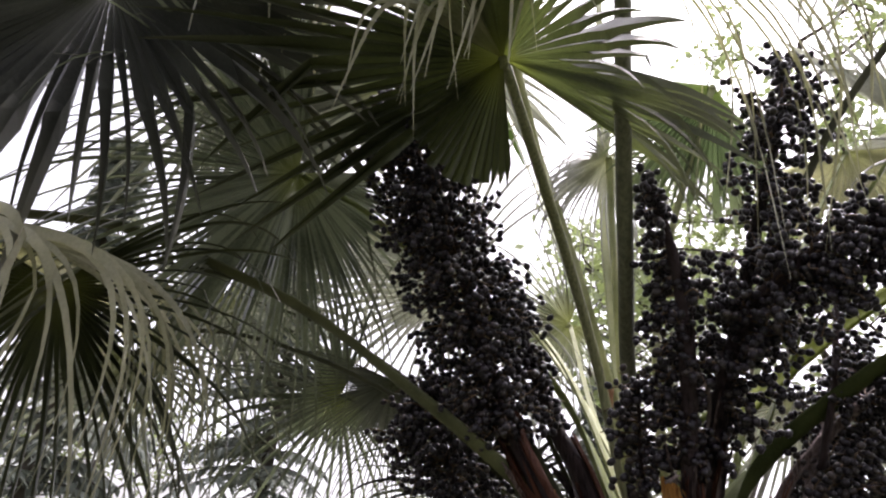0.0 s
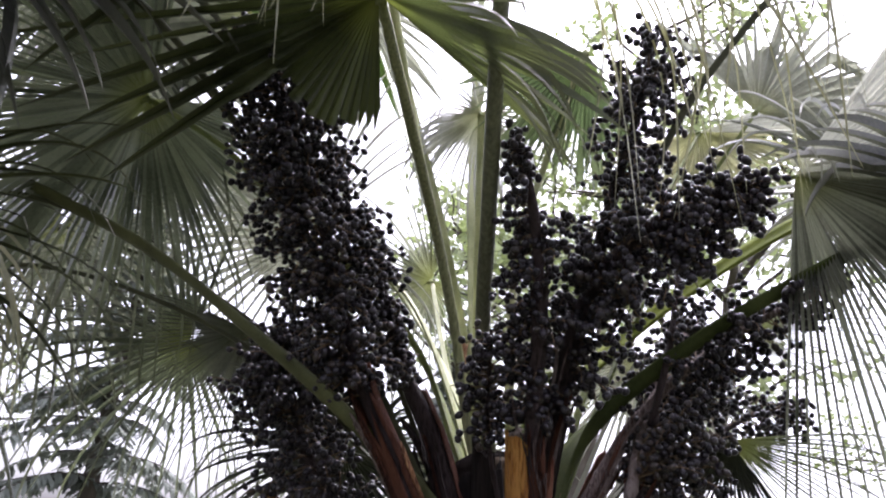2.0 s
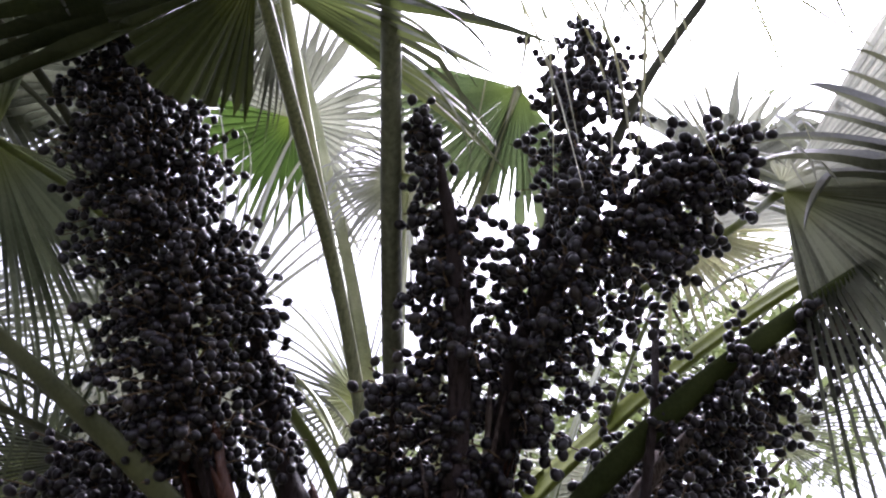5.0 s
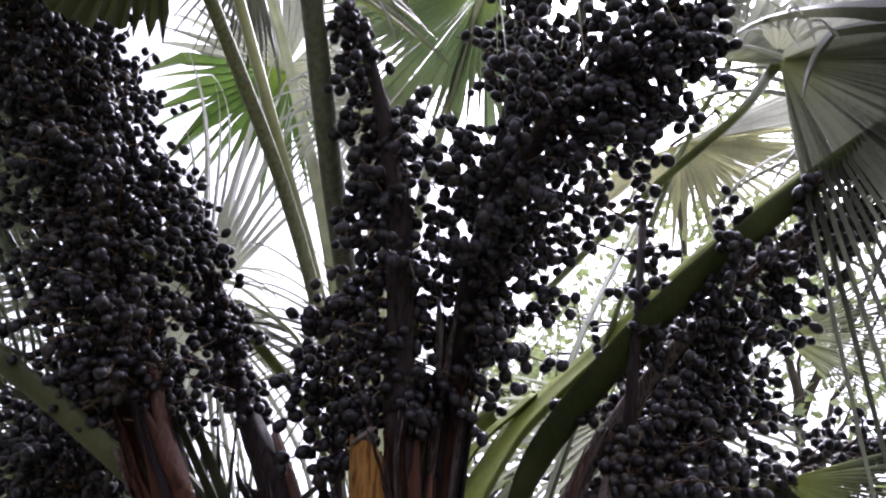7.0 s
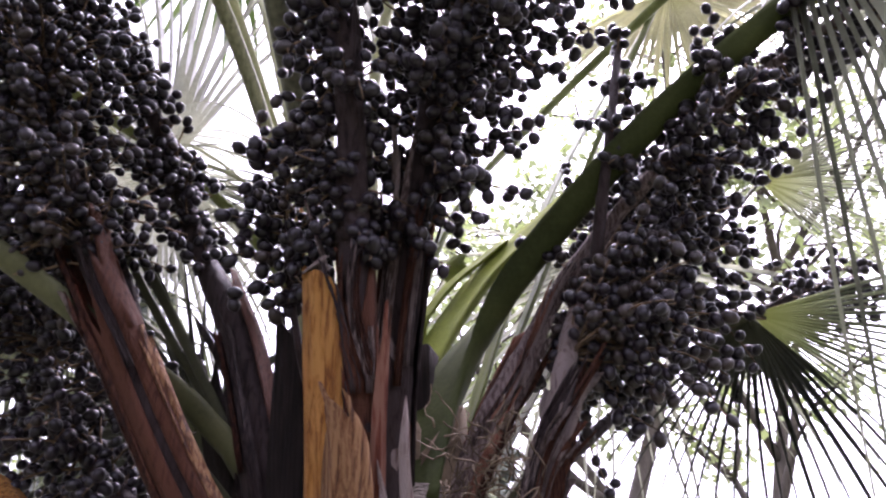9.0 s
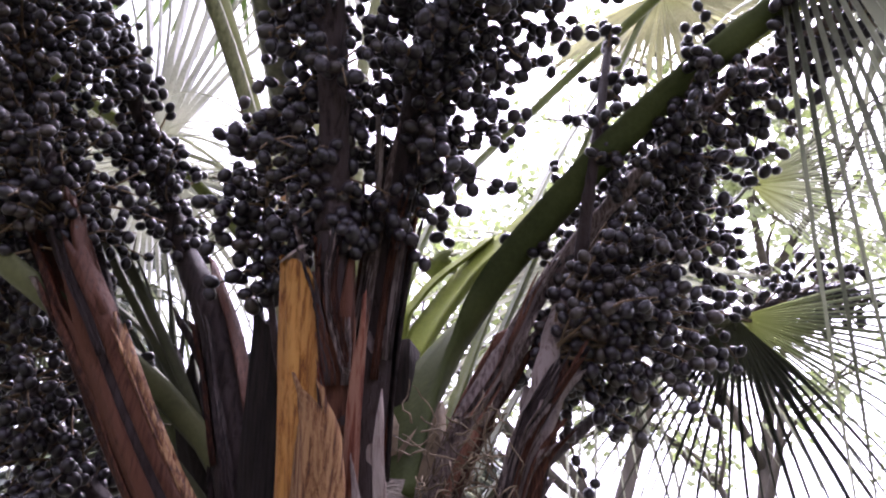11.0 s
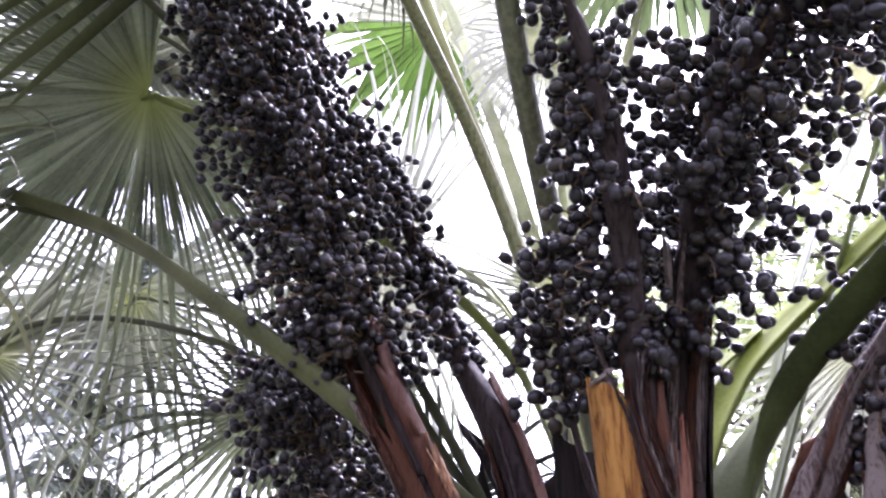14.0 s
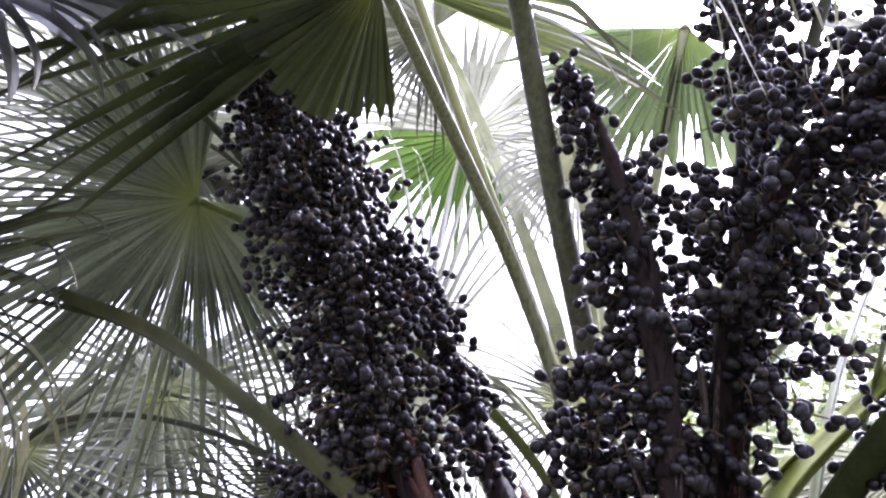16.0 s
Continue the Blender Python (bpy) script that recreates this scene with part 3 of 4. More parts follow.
# yellow-green stalk behind it
frond(palm, [(0.045, 1.74, 1.58), (0.033, 1.76, 1.791), (0.068, 1.81, 1.929), (0.109, 1.87, 2.033), (0.177, 1.93, 2.15), (0.378, 2.005, 2.358), (0.658, 1.992, 2.580), (0.973, 1.962, 2.782), (1.30, 1.95, 2.95)],
      (0.8, -0.2, -0.3), (0.3, 0.2, 0.9), 0.85, BLADE_MID, PETIOLE_BRIGHT, (0.038, 0.032), base=0.0, up=Vector((-0.35, -0.8, 0.5)), seed=41, droop=0.6, hang=1.2, span=330, split=0.3)
# a narrow stalk close behind it, with the stub of an old leaf
frond(palm, [(0.03, 1.76, 1.6), (0.024, 1.83, 1.95), (0.046, 1.86, 2.036), (0.089, 1.89, 2.104), (0.14, 1.93, 2.166), (0.198, 1.965, 2.231)],
      None, None, 0, None, PETIOLE_BRIGHT, (0.016, 0.012), base=0.0, up=Vector((-0.35, -0.8, 0.5)))
shell("leaf_stub", spline([(0.048, 1.960, 2.148), (0.083, 1.950, 2.173), (0.113, 1.960, 2.180)], 8), lambda s: 0.022, 0.03, 150, 390, PETIOLE, palm, 46, 0.5, 0.003,
      "rounded green stub of an old leaf")
# east leaf, its folds and upper lobe in the skylit colour, lower half hanging
east = frond(palm, [(-0.03, 1.746, 1.70), (0.079, 1.883, 2.256), (0.341, 2.009, 2.644), (0.62, 1.98, 2.87), (0.82, 1.80, 2.90), (0.848, 1.53, 2.765)],
             None, None, 0, None, PETIOLE, (0.018, 0.015), base=0.0)
EAST_HUB = (0.848, 1.516, 2.76)
blade(east, EAST_HUB, (0.58, -0.08, -0.80), (0.15, 0.95, 0.0), 1.45, BLADE_MID, segments=46, span=92, split=0.33, droop=0.1, hang=0.6, seed=12, stiff=(-60, 60, 0.5))
blade(east, EAST_HUB, (0.88, -0.10, -0.16), (0.10, 0.95, 0.2), 0.85, BLADE_PALE, segments=12, span=34, split=0.42, droop=0.2, hang=0.4, seed=44)
blade(east, EAST_HUB, (0.80, -0.08, 0.52), (-0.10, 0.95, 0.25), 1.0, BLADE_SKYLIT, segments=18, span=44, split=0.85, droop=0.05, hang=0.1, seed=45, fold=0.18, tan=0.1)
blade(east, (0.848, 1.506, 2.775), (0.22, -0.75, 0.20), (0.0, 0.3, 0.9), 0.19, BLADE_SKYLIT, segments=6, span=100, split=0.30, droop=0.9, hang=9.0, seed=46, tan=0.1)
# tall east stalk
frond(palm, [(0.0, 1.70, 1.568), (0.085, 1.585, 2.012), (0.275, 1.425, 2.447), (0.480, 1.264, 2.858), (0.754, 1.118, 3.205), (1.013, 0.971, 3.571)],
      (-0.15, -0.75, 0.1), UP, 0.95, BLADE_PALE, PETIOLE_DARK, (0.018, 0.013), base=0.0, seed=13, hang=1.8, split=0.3, span=260)
# back leaves
far_fan = frond(palm, [(0.05, 1.76, 1.55), (0.30, 2.1, 2.4), (0.6, 2.4, 3.1), (0.844, 2.589, 3.607)],
                (0.05, -0.05, -1.0), (0.1, 0.95, 0.1), 0.62, BLADE_TAN, PETIOLE, (0.016, 0.011), base=0.0, seed=14, droop=0.1, hang=0.3, span=170, split=0.45, segments=34)
blade(far_fan, (0.844, 2.589, 3.607), (0.95, -0.10, 0.12), (0.0, 0.95, 0.3), 0.95, BLADE_SKYLIT, segments=9, span=26, split=0.75, droop=0.1, hang=0.2, seed=47)
frond(palm, [(-0.052, 1.783, 1.546), (-0.149, 1.761, 2.071), (-0.175, 1.736, 2.601), (-0.183, 1.699, 3.134)],
      (-0.3, 0.5, -0.2), (0, 0.4, 0.9), 0.5, BLADE_PALE, PETIOLE_PALE, (0.016, 0.013), base=0.0, seed=15, hang=1.6, tent=40, split=0.25)
frond(palm, [(-0.045, 1.80, 1.547), (-0.162, 1.86, 2.096), (-0.215, 1.95, 2.650), (-0.247, 2.05, 3.205), (-0.26, 2.15, 3.75), (-0.27, 2.3, 4.6)],
      (-0.3, 0.5, -0.2), (0, 0.4, 0.9), 0, BLADE_MID, PETIOLE_PALE, (0.022, 0.017), base=0.0)
frond(palm, [(-0.014, 1.785, 1.567), (-0.044, 1.714, 2.055), (-0.020, 1.635, 2.535), (0.113, 1.544, 2.988), (0.200, 1.468, 3.225)],
      (-0.45, 0.10, -0.75), (-0.3, 0.9, 0.1), 0.50, BLADE_SOFT, PETIOLE_PALE, (0.018, 0.014), base=0.0, seed=16, droop=0.2, hang=0.3, span=130, split=0.75, segments=34)
frond(palm, [(0.0, 1.81, 1.52), (-0.245, 2.066, 2.097), (-0.580, 2.273, 2.624), (-1.025, 2.415, 3.076), (-1.54, 2.57, 3.36)],
      (-0.35, -0.1, -0.9), (-0.3, 0.8, 0.4), 0.85, BLADE_PALE, PETIOLE_PALE, (0.018, 0.012), base=0.0, seed=17, hang=0.8, span=250, split=0.3, segments=48)
frond(palm, [(-0.05, 1.8, 1.55), (-0.402, 1.989, 2.393), (-0.743, 2.117, 2.732), (-1.0, 2.25, 2.85)],
      (-0.8, 0.1, -0.15), (-0.3, 0.8, 0.3), 1.1, BLADE_PALE, PETIOLE_PALE, (0.016, 0.011), base=0.0, seed=18, split=0.25)
frond(palm, [(-0.03, 1.82, 1.55), (-0.3, 2.2, 2.2), (-0.45, 2.45, 2.72)],
      (-0.7, -0.1, -0.5), (-0.3, 0.8, 0.4), 0.7, BLADE_MID, PETIOLE_PALE, (0.016, 0.011), base=0.0, seed=35, hang=0.9, span=280, split=0.2, segments=44)
# low leaves behind the crown
for k, (x, y, z, c, r) in enumerate([(-0.95, 2.75, 2.0, (-0.5, 0.1, -0.7), 0.9), (-0.35, 2.9, 1.95, (-0.1, 0.1, -0.9), 0.8), (-1.5, 2.3, 2.35, (-0.6, 0.0, -0.6), 0.95)]):
    frond(palm, [(x * 0.05, 1.82, 1.5), (x * 0.5, 0.5 * y + 0.95, 0.45 * z + 0.95), (x, y, z)],
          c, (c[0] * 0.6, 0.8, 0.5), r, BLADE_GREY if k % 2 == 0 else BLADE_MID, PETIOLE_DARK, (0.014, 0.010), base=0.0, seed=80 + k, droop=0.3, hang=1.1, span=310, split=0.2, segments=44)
# pale leaf seen between the eastern stalks
frond(palm, [(0.06, 1.80, 1.5), (0.28, 2.15, 2.0), (0.45, 2.35, 2.35)],
      (-0.30, 0.0, -0.90), (0.1, 0.9, 0.3), 0.85, BLADE_PALE, PETIOLE_DARK, (0.012, 0.009), base=0.0, seed=52, droop=0.3, hang=0.8, span=190, split=0.25, segments=40)
# tall pale leaf far back to the east, its stiff tips against the sky
frond(palm, [(0.05, 1.8, 1.55), (0.35, 2.0, 2.3), (0.65, 2.0, 2.9), (0.90, 1.93, 3.28)],
      (0.62, 0.0, 0.72), (0.1, 0.95, 0.1), 0.62, BLADE_PALE, PETIOLE, (0.016, 0.011), base=0.0, seed=32, droop=0.1, hang=0.15, span=170, split=0.50, segments=26, tan=0.1)
# low east leaf hanging
frond(palm, [(0.05, 1.76, 1.45), (0.38, 1.94, 1.86), (0.70, 1.99, 1.985)],
      (-0.28, 0.0, -1.0), (0.25, 0.95, 0.05), 0.60, BLADE_DARK_SHADED, PETIOLE_DARK, (0.016, 0.011), base=0.0, seed=19, droop=0.2, hang=0.5, span=95, split=0.24, segments=22)
# pale leaf behind the low one
frond(palm, [(0.05, 1.8, 1.45), (0.4, 2.0, 1.88), (0.71, 2.02, 2.00)],
      (0.85, -0.12, -0.45), (0.2, 0.8, 0.4), 0.95, BLADE_GREY, PETIOLE_DARK, (0.016, 0.011), base=0.0, seed=34, droop=0.5, hang=1.2, span=70, split=0.13, segments=22)

# olive leaf behind them, its ends sweeping out
frond(palm, [(0.06, 1.80, 1.48), (0.5, 2.1, 2.05), (0.886, 2.3, 2.499)],
      (0.85, -0.05, -0.25), (0.1, 0.7, 0.6), 1.0, BLADE_MID, PETIOLE_DARK, (0.012, 0.009), base=0.0, seed=53, droop=0.4, hang=0.8, span=90, split=0.13, segments=30)
# leaf low behind the western fruit, in the darkest shaded blade colour
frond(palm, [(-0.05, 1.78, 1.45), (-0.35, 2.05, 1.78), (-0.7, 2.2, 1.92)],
      (-0.3, -0.1, -0.9), (-0.3, 0.8, 0.3), 0.7, BLADE_DARK_SHADED, PETIOLE_DARK, (0.014, 0.010), base=0.0, seed=37, droop=0.3, hang=0.8, span=320, split=0.3, segments=44)

# ---- fruit stems ----
DARK = "bunch of near-black round berries on a brown stalk"


def fruit(line, begin, radius, count, stalk, thick, seed, wraps=(), torn=(), **more):
    stem = cluster(palm, line, begin, radius, count, DARK, stalk, thick, seed=seed, **more)
    wrap(stem, line, wraps)
    if torn:
        shaggy(stem, line, *torn)
    return stem


fruit([(-0.148, 1.537, 1.44), (-0.270, 1.472, 1.655), (-0.368, 1.429, 1.851), (-0.465, 1.40, 2.04), (-0.545, 1.34, 2.28), (-0.62, 1.22, 2.56), (-0.70, 1.08, 2.78), (-0.78, 0.95, 2.94)], 0.385, 0.155, 2600, STALK, (0.030, 0.010), 21,
      [(0.0, 0.44, 0.036, 0.03, -60, 170, BRACT, 1), (0.05, 0.36, 0.038, 0.02, 190, 330, BRACT, 2), (0.3, 0.5, 0.034, 0.08, 20, 150, BRACT, 3), (0.06, 0.42, 0.0395, 0.02, 240, 285, BRACT_RED, 14), (0.0, 0.30, 0.041, 0.02, 85, 140, SHEATH_BROWN, 15)],
      (0.040, 14, [BRACT, BRACT_GREY, BRACT, STALK], 3, 0.02, 0.5), brown=0.35, grain=0.88, sag=0.35)
fruit([(-0.10, 1.60, 1.42), (-0.190, 1.61, 1.674), (-0.272, 1.62, 1.905), (-0.375, 1.62, 2.10), (-0.45, 1.55, 2.32), (-0.505, 1.40, 2.52)], 0.56, 0.055, 260, STALK, (0.040, 0.012), 22,
      [(0.0, 0.5, 0.043, 0.03, 180, 380, STALK, 4), (0.1, 0.55, 0.044, 0.02, 20, 120, BRACT, 5)],
      (0.046, 10, [STALK, STALK, BRACT], 4, 0.05, 0.6), sag=0.15)
fruit([(-0.2, 1.68, 1.40), (-0.46, 1.66, 1.62), (-0.66, 1.66, 1.82), (-0.76, 1.64, 2.06), (-0.79, 1.64, 2.24)], 0.26, 0.17, 1200, STALK, (0.024, 0.012), 23)
fruit([(0.016, 1.486, 1.43), (0.045, 1.422, 1.708), (0.036, 1.384, 1.956), (0.047, 1.308, 2.186), (0.034, 1.220, 2.445), (-0.018, 1.146, 2.69)], 0.38, 0.10, 470, STALK, (0.030, 0.011), 24,
      [(0.0, 0.36, 0.027, 0.02, 150, 380, BRACT, 6), (0.1, 0.34, 0.030, 0.04, 290, 330, BRACT_RED, 7), (0.4, 0.75, 0.024, 0.02, 170, 330, STALK, 8)],
      (0.031, 10, [BRACT_GREY, STALK, BRACT, BRACT_GREY], 5, 0.02, 0.45), lean=(-0.7, 0.25, -0.1))
fruit([(0.027, 1.576, 1.43), (0.061, 1.529, 1.781), (0.110, 1.475, 2.04), (0.18, 1.41, 2.28), (0.30, 1.33, 2.43), (0.45, 1.262, 2.51), (0.62, 1.19, 2.55)], 0.27, 0.16, 1350, STALK, (0.034, 0.015), 25,
      [(0.0, 0.28, 0.029, 0.02, 170, 370, BRACT_GREY, 9), (0.05, 0.36, 0.032, 0.03, 175, 225, BRACT_RED, 10)],
      (0.037, 10, [BRACT_GREY, STALK, BRACT_GREY, BRACT], 6, 0.02, 0.42), lean=(0.25, 0.2, 0.0))
fruit([(0.12, 1.47, 2.05), (0.195, 1.409, 2.337), (0.264, 1.359, 2.604), (0.341, 1.305, 2.872), (0.404, 1.288, 3.160)], 0.50, 0.14, 440, STALK, (0.026, 0.010), 26)
fruit([(0.19, 1.62, 1.36), (0.262, 1.60, 1.60), (0.307, 1.605, 1.736), (0.346, 1.66, 1.885), (0.434, 1.80, 2.12), (0.596, 1.96, 2.39)], 0.48, 0.22, 1400, BRACT_GREY, (0.026, 0.012), 27,
      [(0.0, 0.45, 0.030, 0.03, 150, 330, BRACT_GREY, 11), (0.2, 0.6, 0.026, 0.04, 190, 330, BRACT, 12)],
      (0.032, 22, [BRACT_GREY, STALK, BRACT, BRACT_GREY], 7, 0.0, 0.6), lean=(0.75, 0.45, -0.15), brown=0.4, grain=0.95, sag=0.35)
fruit([(0.08, 1.66, 1.50), (0.178, 1.66, 1.712), (0.250, 1.69, 1.843), (0.332, 1.70, 1.976), (0.50, 1.68, 2.15), (0.70, 1.62, 2.29), (0.95, 1.58, 2.42)], 0.64, 0.11, 420, BRACT_GREY, (0.028, 0.008), 28,
      [(0.05, 0.42, 0.032, 0.04, 120, 330, BRACT_RED, 13)],
      (0.034, 14, [BRACT_RED, BRACT_GREY, BRACT_GREY, BRACT], 8, 0.0, 0.6))
fruit([(0.39, 1.66, 1.98), (0.42, 1.62, 2.10), (0.450, 1.61, 2.22), (0.482, 1.64, 2.385), (0.515, 1.68, 2.54)], 0.45, 0.05, 40, STALK, (0.012, 0.008), 29)
fruit([(-0.01, 1.52, 1.55), (-0.085, 1.45, 1.88), (-0.085, 1.37, 2.18)], 0.50, 0.075, 170, STALK, (0.008, 0.005), 30, sag=0.3)
fruit([(0.1, 1.75, 1.5), (0.45, 2.02, 1.85), (0.8, 2.25, 2.1), (1.05, 2.36, 2.2)], 0.5, 0.13, 220, STALK, (0.014, 0.008), 31)

# ---- torn sheaths and fibres at the crown's base ----
shell("sheath", spline([(0.003, 1.45, 1.36), (0.003, 1.43, 1.60), (0.001, 1.405, 1.76), (-0.004, 1.385, 1.905)], 16), lambda s: 0.033 - 0.007 * s, 0.01, 195, 345, SHEATH, palm, 41, 0.16, 0.004,
      "torn orange leaf sheath")
shell("sheath", spline([(-0.024, 1.366, 1.880), (-0.004, 1.362, 1.890), (0.016, 1.366, 1.908)], 8), lambda s: 0.009, 0.0, 0, 260, BRACT_GREY, palm, 45, 0.3, 0.002,
      "curled grey-brown sheath tip")
shell("sheath", spline([(0.038, 1.4, 1.521), (0.049, 1.375, 1.602), (0.048, 1.36, 1.684), (0.03, 1.352, 1.753)], 14), lambda s: 0.034 - 0.020 * s, 0.03, 200, 350, SHEATH_BROWN, palm, 42, 0.55, 0.004,
      "split orange-brown leaf sheath")
shell("sheath", spline([(0.072, 1.42, 1.48), (0.075, 1.41, 1.70), (0.085, 1.395, 1.91)], 14), lambda s: 0.014 - 0.006 * s, 0.01, 225, 315, BRACT_RED, palm, 43, 0.5, 0.003,
      "narrow red-brown sheath strip")
shell("sheath", spline([(0.092, 1.43, 1.36), (0.098, 1.425, 1.55), (0.098, 1.415, 1.71)], 14), lambda s: 0.030 - 0.010 * s, 0.02, 215, 330, BRACT_GREY, palm, 44, 0.6, 0.003,
      "grey-white peeling sheath strip")
# added wide dark shell, makes the gaps between the stalk bases look shaded
shell("sheath", spline([(-0.06, 1.80, 1.30), (-0.07, 1.80, 1.6), (-0.08, 1.80, 1.88)], 14), lambda s: 0.21 * (1 - 0.25 * s), 0.02, 0, 356, CROWN_SHADE, palm, 67, 0.5, 0.004,
      "dark ragged shell filling the shaded gaps behind the stalks", ripple=0.2)
for k, (x, y, top, r0) in enumerate([(-0.02, 1.70, 1.86, 0.115), (-0.07, 1.66, 1.78, 0.085), (0.07, 1.68, 1.76, 0.085), (-0.14, 1.70, 1.72, 0.085)]):
    shell("sheath", spline([(x * 0.8, y, 1.36), (x, y, 1.55), (x * 1.15, y, top)], 14), lambda s: r0 * (1 - 0.45 * s), 0.02, 0, 356, FIBRE, palm, 60 + k, 0.5, 0.004,
          "brown fibrous leaf sheath", ripple=0.16)
# three more dark shells added where the crown's inside lies in shade
shell("sheath", spline([(-0.075, 1.56, 1.36), (-0.08, 1.54, 1.6), (-0.085, 1.52, 1.80), (-0.09, 1.51, 1.92)], 16), lambda s: 0.055 - 0.025 * s, 0.02, 170, 370, CROWN_SHADE, palm, 66, 0.4, 0.004,
      "dark shell standing in for the shaded inside of the crown", ripple=0.2)
shell("sheath", spline([(-0.15, 1.67, 1.36), (-0.165, 1.67, 1.6), (-0.18, 1.67, 1.85)], 14), lambda s: 0.085 - 0.03 * s, 0.02, 150, 390, CROWN_SHADE, palm, 70, 0.5, 0.004,
      "dark shell standing in for the shaded inside of the crown", ripple=0.2)
shell("sheath", spline([(-0.217, 1.7, 1.558), (-0.291, 1.7, 1.733), (-0.363, 1.72, 1.937)], 14), lambda s: 0.075 - 0.03 * s, 0.02, 150, 390, CROWN_SHADE, palm, 71, 0.5, 0.004,
      "dark shell standing in for the shaded inside of the crown", ripple=0.2)
for k, (a0, a1, flare) in enumerate([(180, 260, 0.05), (250, 330, 0.09), (300, 370, 0.03)]):
    shell("sheath", spline([(-0.190, 1.735, 2.06), (-0.203, 1.722, 2.15), (-0.208, 1.708, 2.24)], 10), lambda s: 0.017 - 0.010 * s, flare, a0, a1, BRACT_PINK, palm, 72 + k, 0.6, 0.002,
          "torn pinkish-orange sheath scrap")
dry_at = Vector((-0.61, 1.575, 1.62))
shell("dry_leaf", spline([dry_at + Vector((-0.16, 0.05, 0.06)), dry_at + Vector((-0.06, 0, 0.02)), dry_at + Vector((0.05, -0.02, -0.06)), dry_at + Vector((0.1, 0.02, -0.14))], 12),
      lambda s: 0.03, 0.03, 20, 130, SHEATH, palm, 69, 0.5, 0.002, "curled orange dead leaf piece")
rng = random.Random(5)
fv, ff = [], []
for i in range(150):
    p = Vector((rng.uniform(0.12, 0.27), rng.uniform(1.52, 1.66), rng.uniform(1.48, 1.70)))
    d = Vector((rng.gauss(0, 1), rng.gauss(0, 1), rng.gauss(0, 1))).normalized()
    line = [p]
    for k in range(6):
        d = (d + Vector((rng.gauss(0, 0.5), rng.gauss(0, 0.5), rng.gauss(0, 0.5)))).normalized()
        p = p + d * 0.014
        line.append(p)
    vs, fs = tube(line, lambda s: 0.0016 * (1 - 0.5 * s), TWIG_RING)
    n0 = len(fv)
    fv += vs
    ff += [tuple(x + n0 for x in f) for f in fs]
tagged(part("fibre_tangle", mesh_of("fibre_tangle", fv, ff, FIBRE), palm, "tangle of dry brown fibres"), kind="stuff")


# ---- trees behind ----
def leaf_tree(spot, height, seed, label, leaf=0.08, leaves=2600, mat=None):
    """A broadleaved tree: a tapered trunk, forked limbs and many single leaves."""
    rng = random.Random(seed)
    base = Vector(spot)
    tree = tagged(new("tree"), label, "tree")
    tree.location = base
    limbs_v, limbs_f, ends = [], [], []

    def limb(p, d, length, r, depth):
        line = [p]
        for k in range(5):
            d = (d + Vector((rng.gauss(0, 0.16), rng.gauss(0, 0.16), rng.gauss(0.04, 0.12)))).normalized()
            p = p + d * length / 5
            line.append(p)
            if depth >= 2:
                ends.append(p)
        vs, fs = tube(line, lambda s: r * (1 - 0.55 * s), TWIG_RING if depth > 1 else RING)
        n0 = len(limbs_v)
        limbs_v.extend(vs)
        limbs_f.extend(tuple(x + n0 for x in f) for f in fs)
        if depth < 3:
            for k in range(4 if depth else 7):
                q = line[rng.randint(2, 5)]
                out = Vector((rng.gauss(0, 1), rng.gauss(0, 1), rng.uniform(-0.1, 0.7))).normalized()
                limb(q, (d * 0.4 + out).normalized(), length * rng.uniform(0.45, 0.65), r * 0.5, depth + 1)

    limb(Vector((0, 0, -0.05)), Vector((0, 0, 1)), height * 0.62, height * 0.014, 0)
    part("trunk", mesh_of("trunk", limbs_v, limbs_f, WOOD), tree)
    lv, lf = [], []
    for i in range(leaves):
        q = rng.choice(ends) + Vector((rng.gauss(0, 0.16), rng.gauss(0, 0.16), rng.gauss(0, 0.14)))
        a = Vector((rng.gauss(0, 1), rng.gauss(0, 1), rng.gauss(-0.3, 0.7))).normalized()
        b = a.cross(Vector((rng.gauss(0, 1), rng.gauss(0, 1), rng.gauss(0, 1)))).normalized()
        c = a.cross(b)
        z = leaf * rng.uniform(0.6, 1.25)
        n0 = len(lv)
        lv += [q, q + a * z * 0.5 + b * z * 0.28 + c * z * 0.05, q + a * z, q + a * z * 0.5 - b * z * 0.28 + c * z * 0.05, q + a * z * 0.5]
        lf += [(n0, n0 + 1, n0 + 4), (n0 + 1, n0 + 2, n0 + 4), (n0 + 2, n0 + 3, n0 + 4), (n0 + 3, n0, n0 + 4)]
    part("crown", mesh_of("crown", lv, lf, mat or LEAF, smooth=False), tree)
    return tree


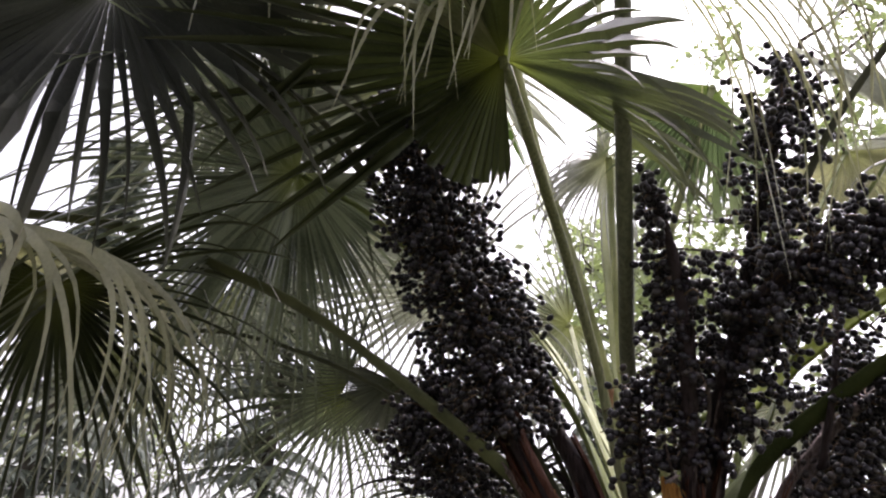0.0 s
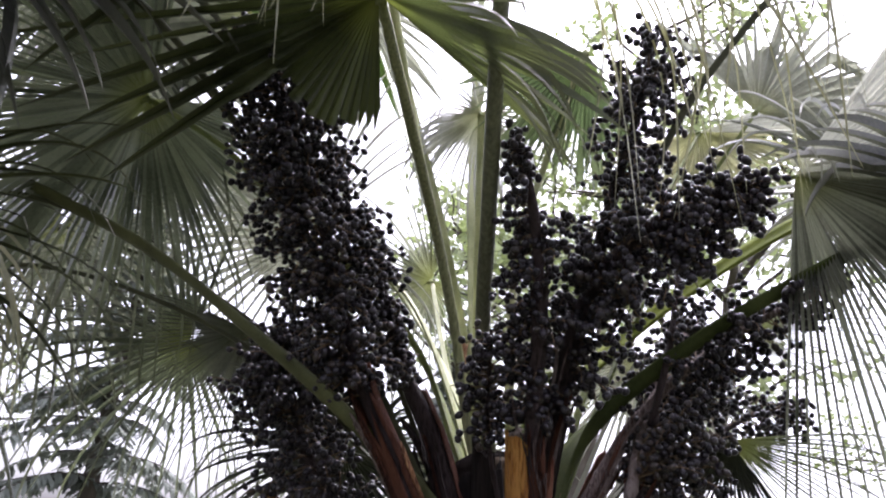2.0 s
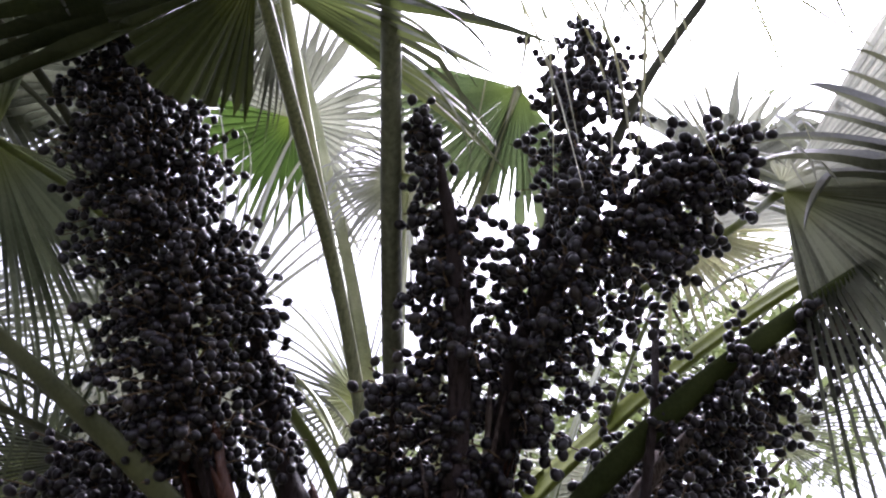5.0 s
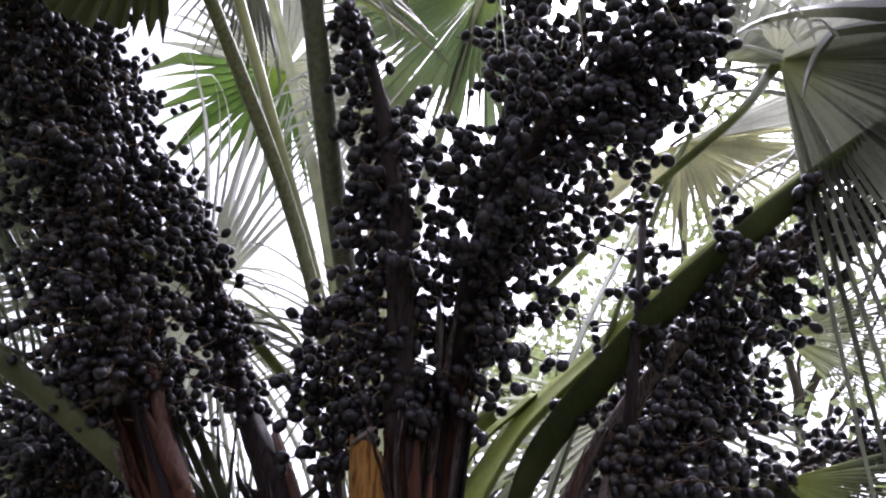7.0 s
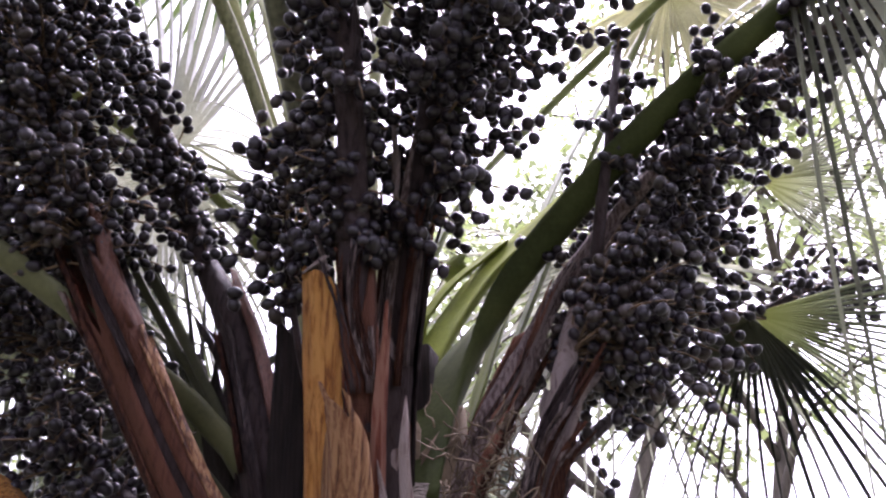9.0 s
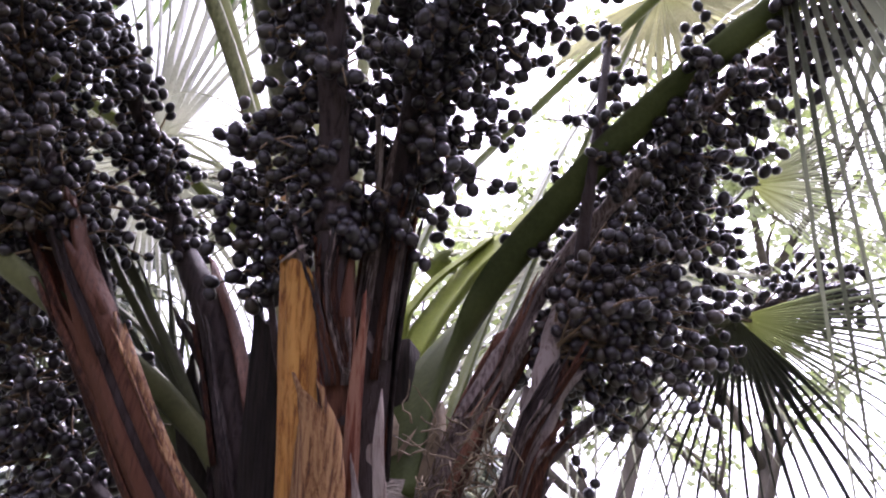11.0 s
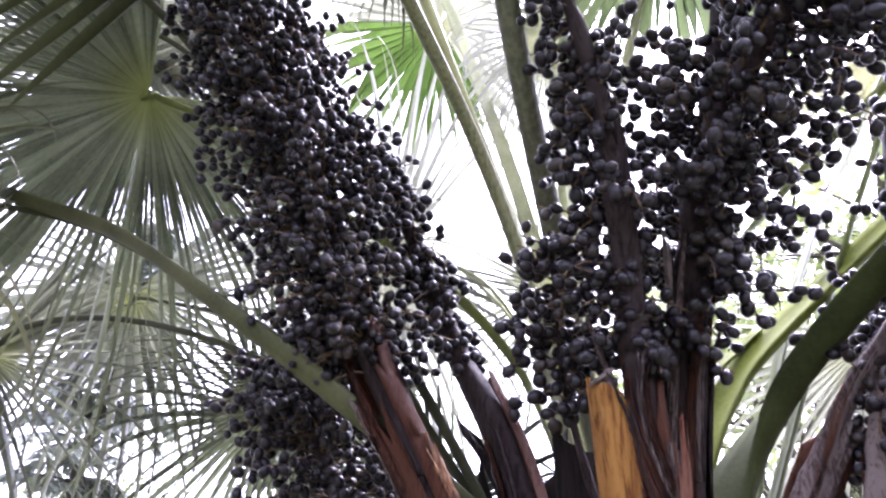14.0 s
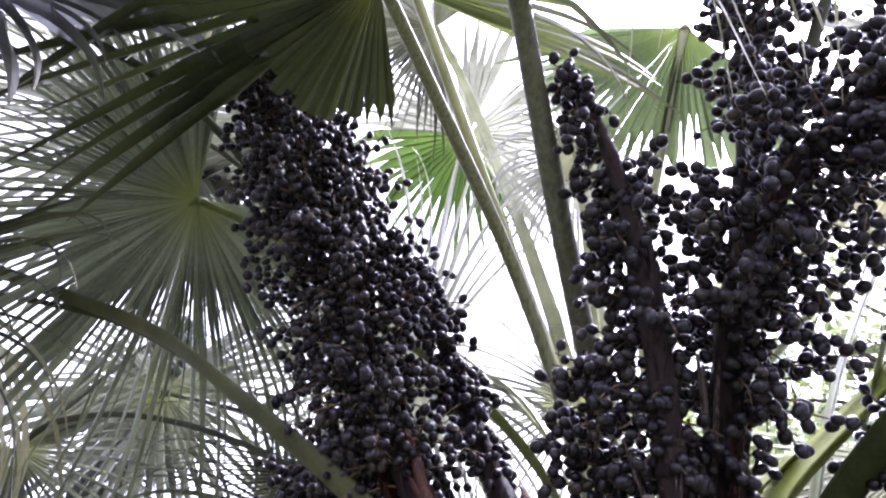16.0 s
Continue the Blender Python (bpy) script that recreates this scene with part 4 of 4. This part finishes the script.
def conifer(spot, height, seed, label, spread=1.6):
    """A conifer: a straight trunk and tiers of drooping boughs, each with many short sprays of needles."""
    rng = random.Random(seed)
    tree = tagged(new("conifer"), label, "tree")
    tree.location = Vector(spot)
    tv, tf = tube([Vector((0, 0, z)) for z in np.linspace(-0.05, height, 14)], lambda s: 0.02 * height * (1 - 0.93 * s), RING, up=Vector((0, 1, 0)))
    part("trunk", mesh_of("trunk", tv, tf, WOOD), tree)
    bv, bf, nv, nf = [], [], [], []
    z = height * 0.14
    while z < height:
        q = 1 - z / height
        for k in range(7):
            a = rng.uniform(0, 6.283)
            reach = spread * (0.15 + q) * rng.uniform(0.7, 1.15)
            d = Vector((math.cos(a), math.sin(a), 0.25))
            p = Vector((0, 0, z + rng.uniform(-0.1, 0.1)))
            line = [p]
            for i in range(9):
                d = (d + Vector((rng.gauss(0, 0.06), rng.gauss(0, 0.06), -0.10))).normalized()
                p = p + d * reach / 9
                line.append(p)
                flat = d.cross(Vector((0, 0, 1))).normalized()
                for side in (-1, 1):
                    for m in range(3):
                        w = (flat * side + d * rng.uniform(0.2, 0.9) + Vector((0, 0, rng.uniform(-0.55, 0.05)))).normalized()
                        l = (0.12 + 0.22 * (1 - i / 9)) * rng.uniform(0.6, 1.2)
                        u = w.cross(Vector((0, 0, 1))).normalized() * 0.022
                        n0 = len(nv)
                        root = line[-2].lerp(p, rng.random())
                        nv += [root - u, root + u, root + w * l * 0.6 + u * 1.2 - Vector((0, 0, 0.02)), root + w * l - Vector((0, 0, 0.07)), root + w * l * 0.6 - u * 1.2 - Vector((0, 0, 0.02))]
                        nf += [(n0, n0 + 1, n0 + 2, n0 + 3, n0 + 4)]
            vs, fs = tube(line, lambda s: 0.014 * (1 - 0.8 * s), TWIG_RING)
            n0 = len(bv)
            bv += vs
            bf += [tuple(x + n0 for x in f) for f in fs]
        z += height * 0.05
    tagged(part("bough", mesh_of("bough", bv, bf, WOOD), tree), kind="stuff")
    tagged(part("foliage", mesh_of("foliage", nv, nf, NEEDLE, smooth=False), tree), kind="stuff")
    return tree


# unseen belt of trees added behind the camera to block low sky light
for k in range(11):
    a = radians(182 + 17.5 * k)
    d = 5.2 + 0.9 * (k % 3)
    tagged(leaf_tree((0.2 + d * 1.15 * math.cos(a), 0.4 + d * math.sin(a), 0), 3.4 + 0.5 * (k % 4), 70 + k, "unseen dark tree added behind the camera to block low sky light", 0.26, 1800, DARK_LEAF), group="trees round the lawn")
leaf_tree((1.9, 9.5, 0), 8.6, 51, "tall pale green broadleaved tree behind the palm", 0.16, 4600)
leaf_tree((0.1, 9.8, 0), 10.5, 57, "tall pale yellow-green broadleaved tree behind the palm", 0.16, 5600)
leaf_tree((6.5, 9.5, 0), 5.0, 52, "yellow-green broadleaved tree on the grass", 0.11, 2600)
leaf_tree((-7.5, 8.0, 0), 4.6, 53, "dark green broadleaved tree on the grass", 0.10, 2600)
tagged(conifer((-5.0, 7.2, 0), 6.6, 54, "conifer with drooping boughs, distance haze in its pale foliage colour"), group="conifers on the grass")
tagged(conifer((-6.6, 5.2, 0), 6.4, 55, "conifer with drooping boughs, distance haze in its pale foliage colour"), group="conifers on the grass")
tagged(conifer((-1.5, 12.0, 0), 5.0, 56, "conifer with drooping boughs, distance haze in its pale foliage colour"), group="conifers on the grass")
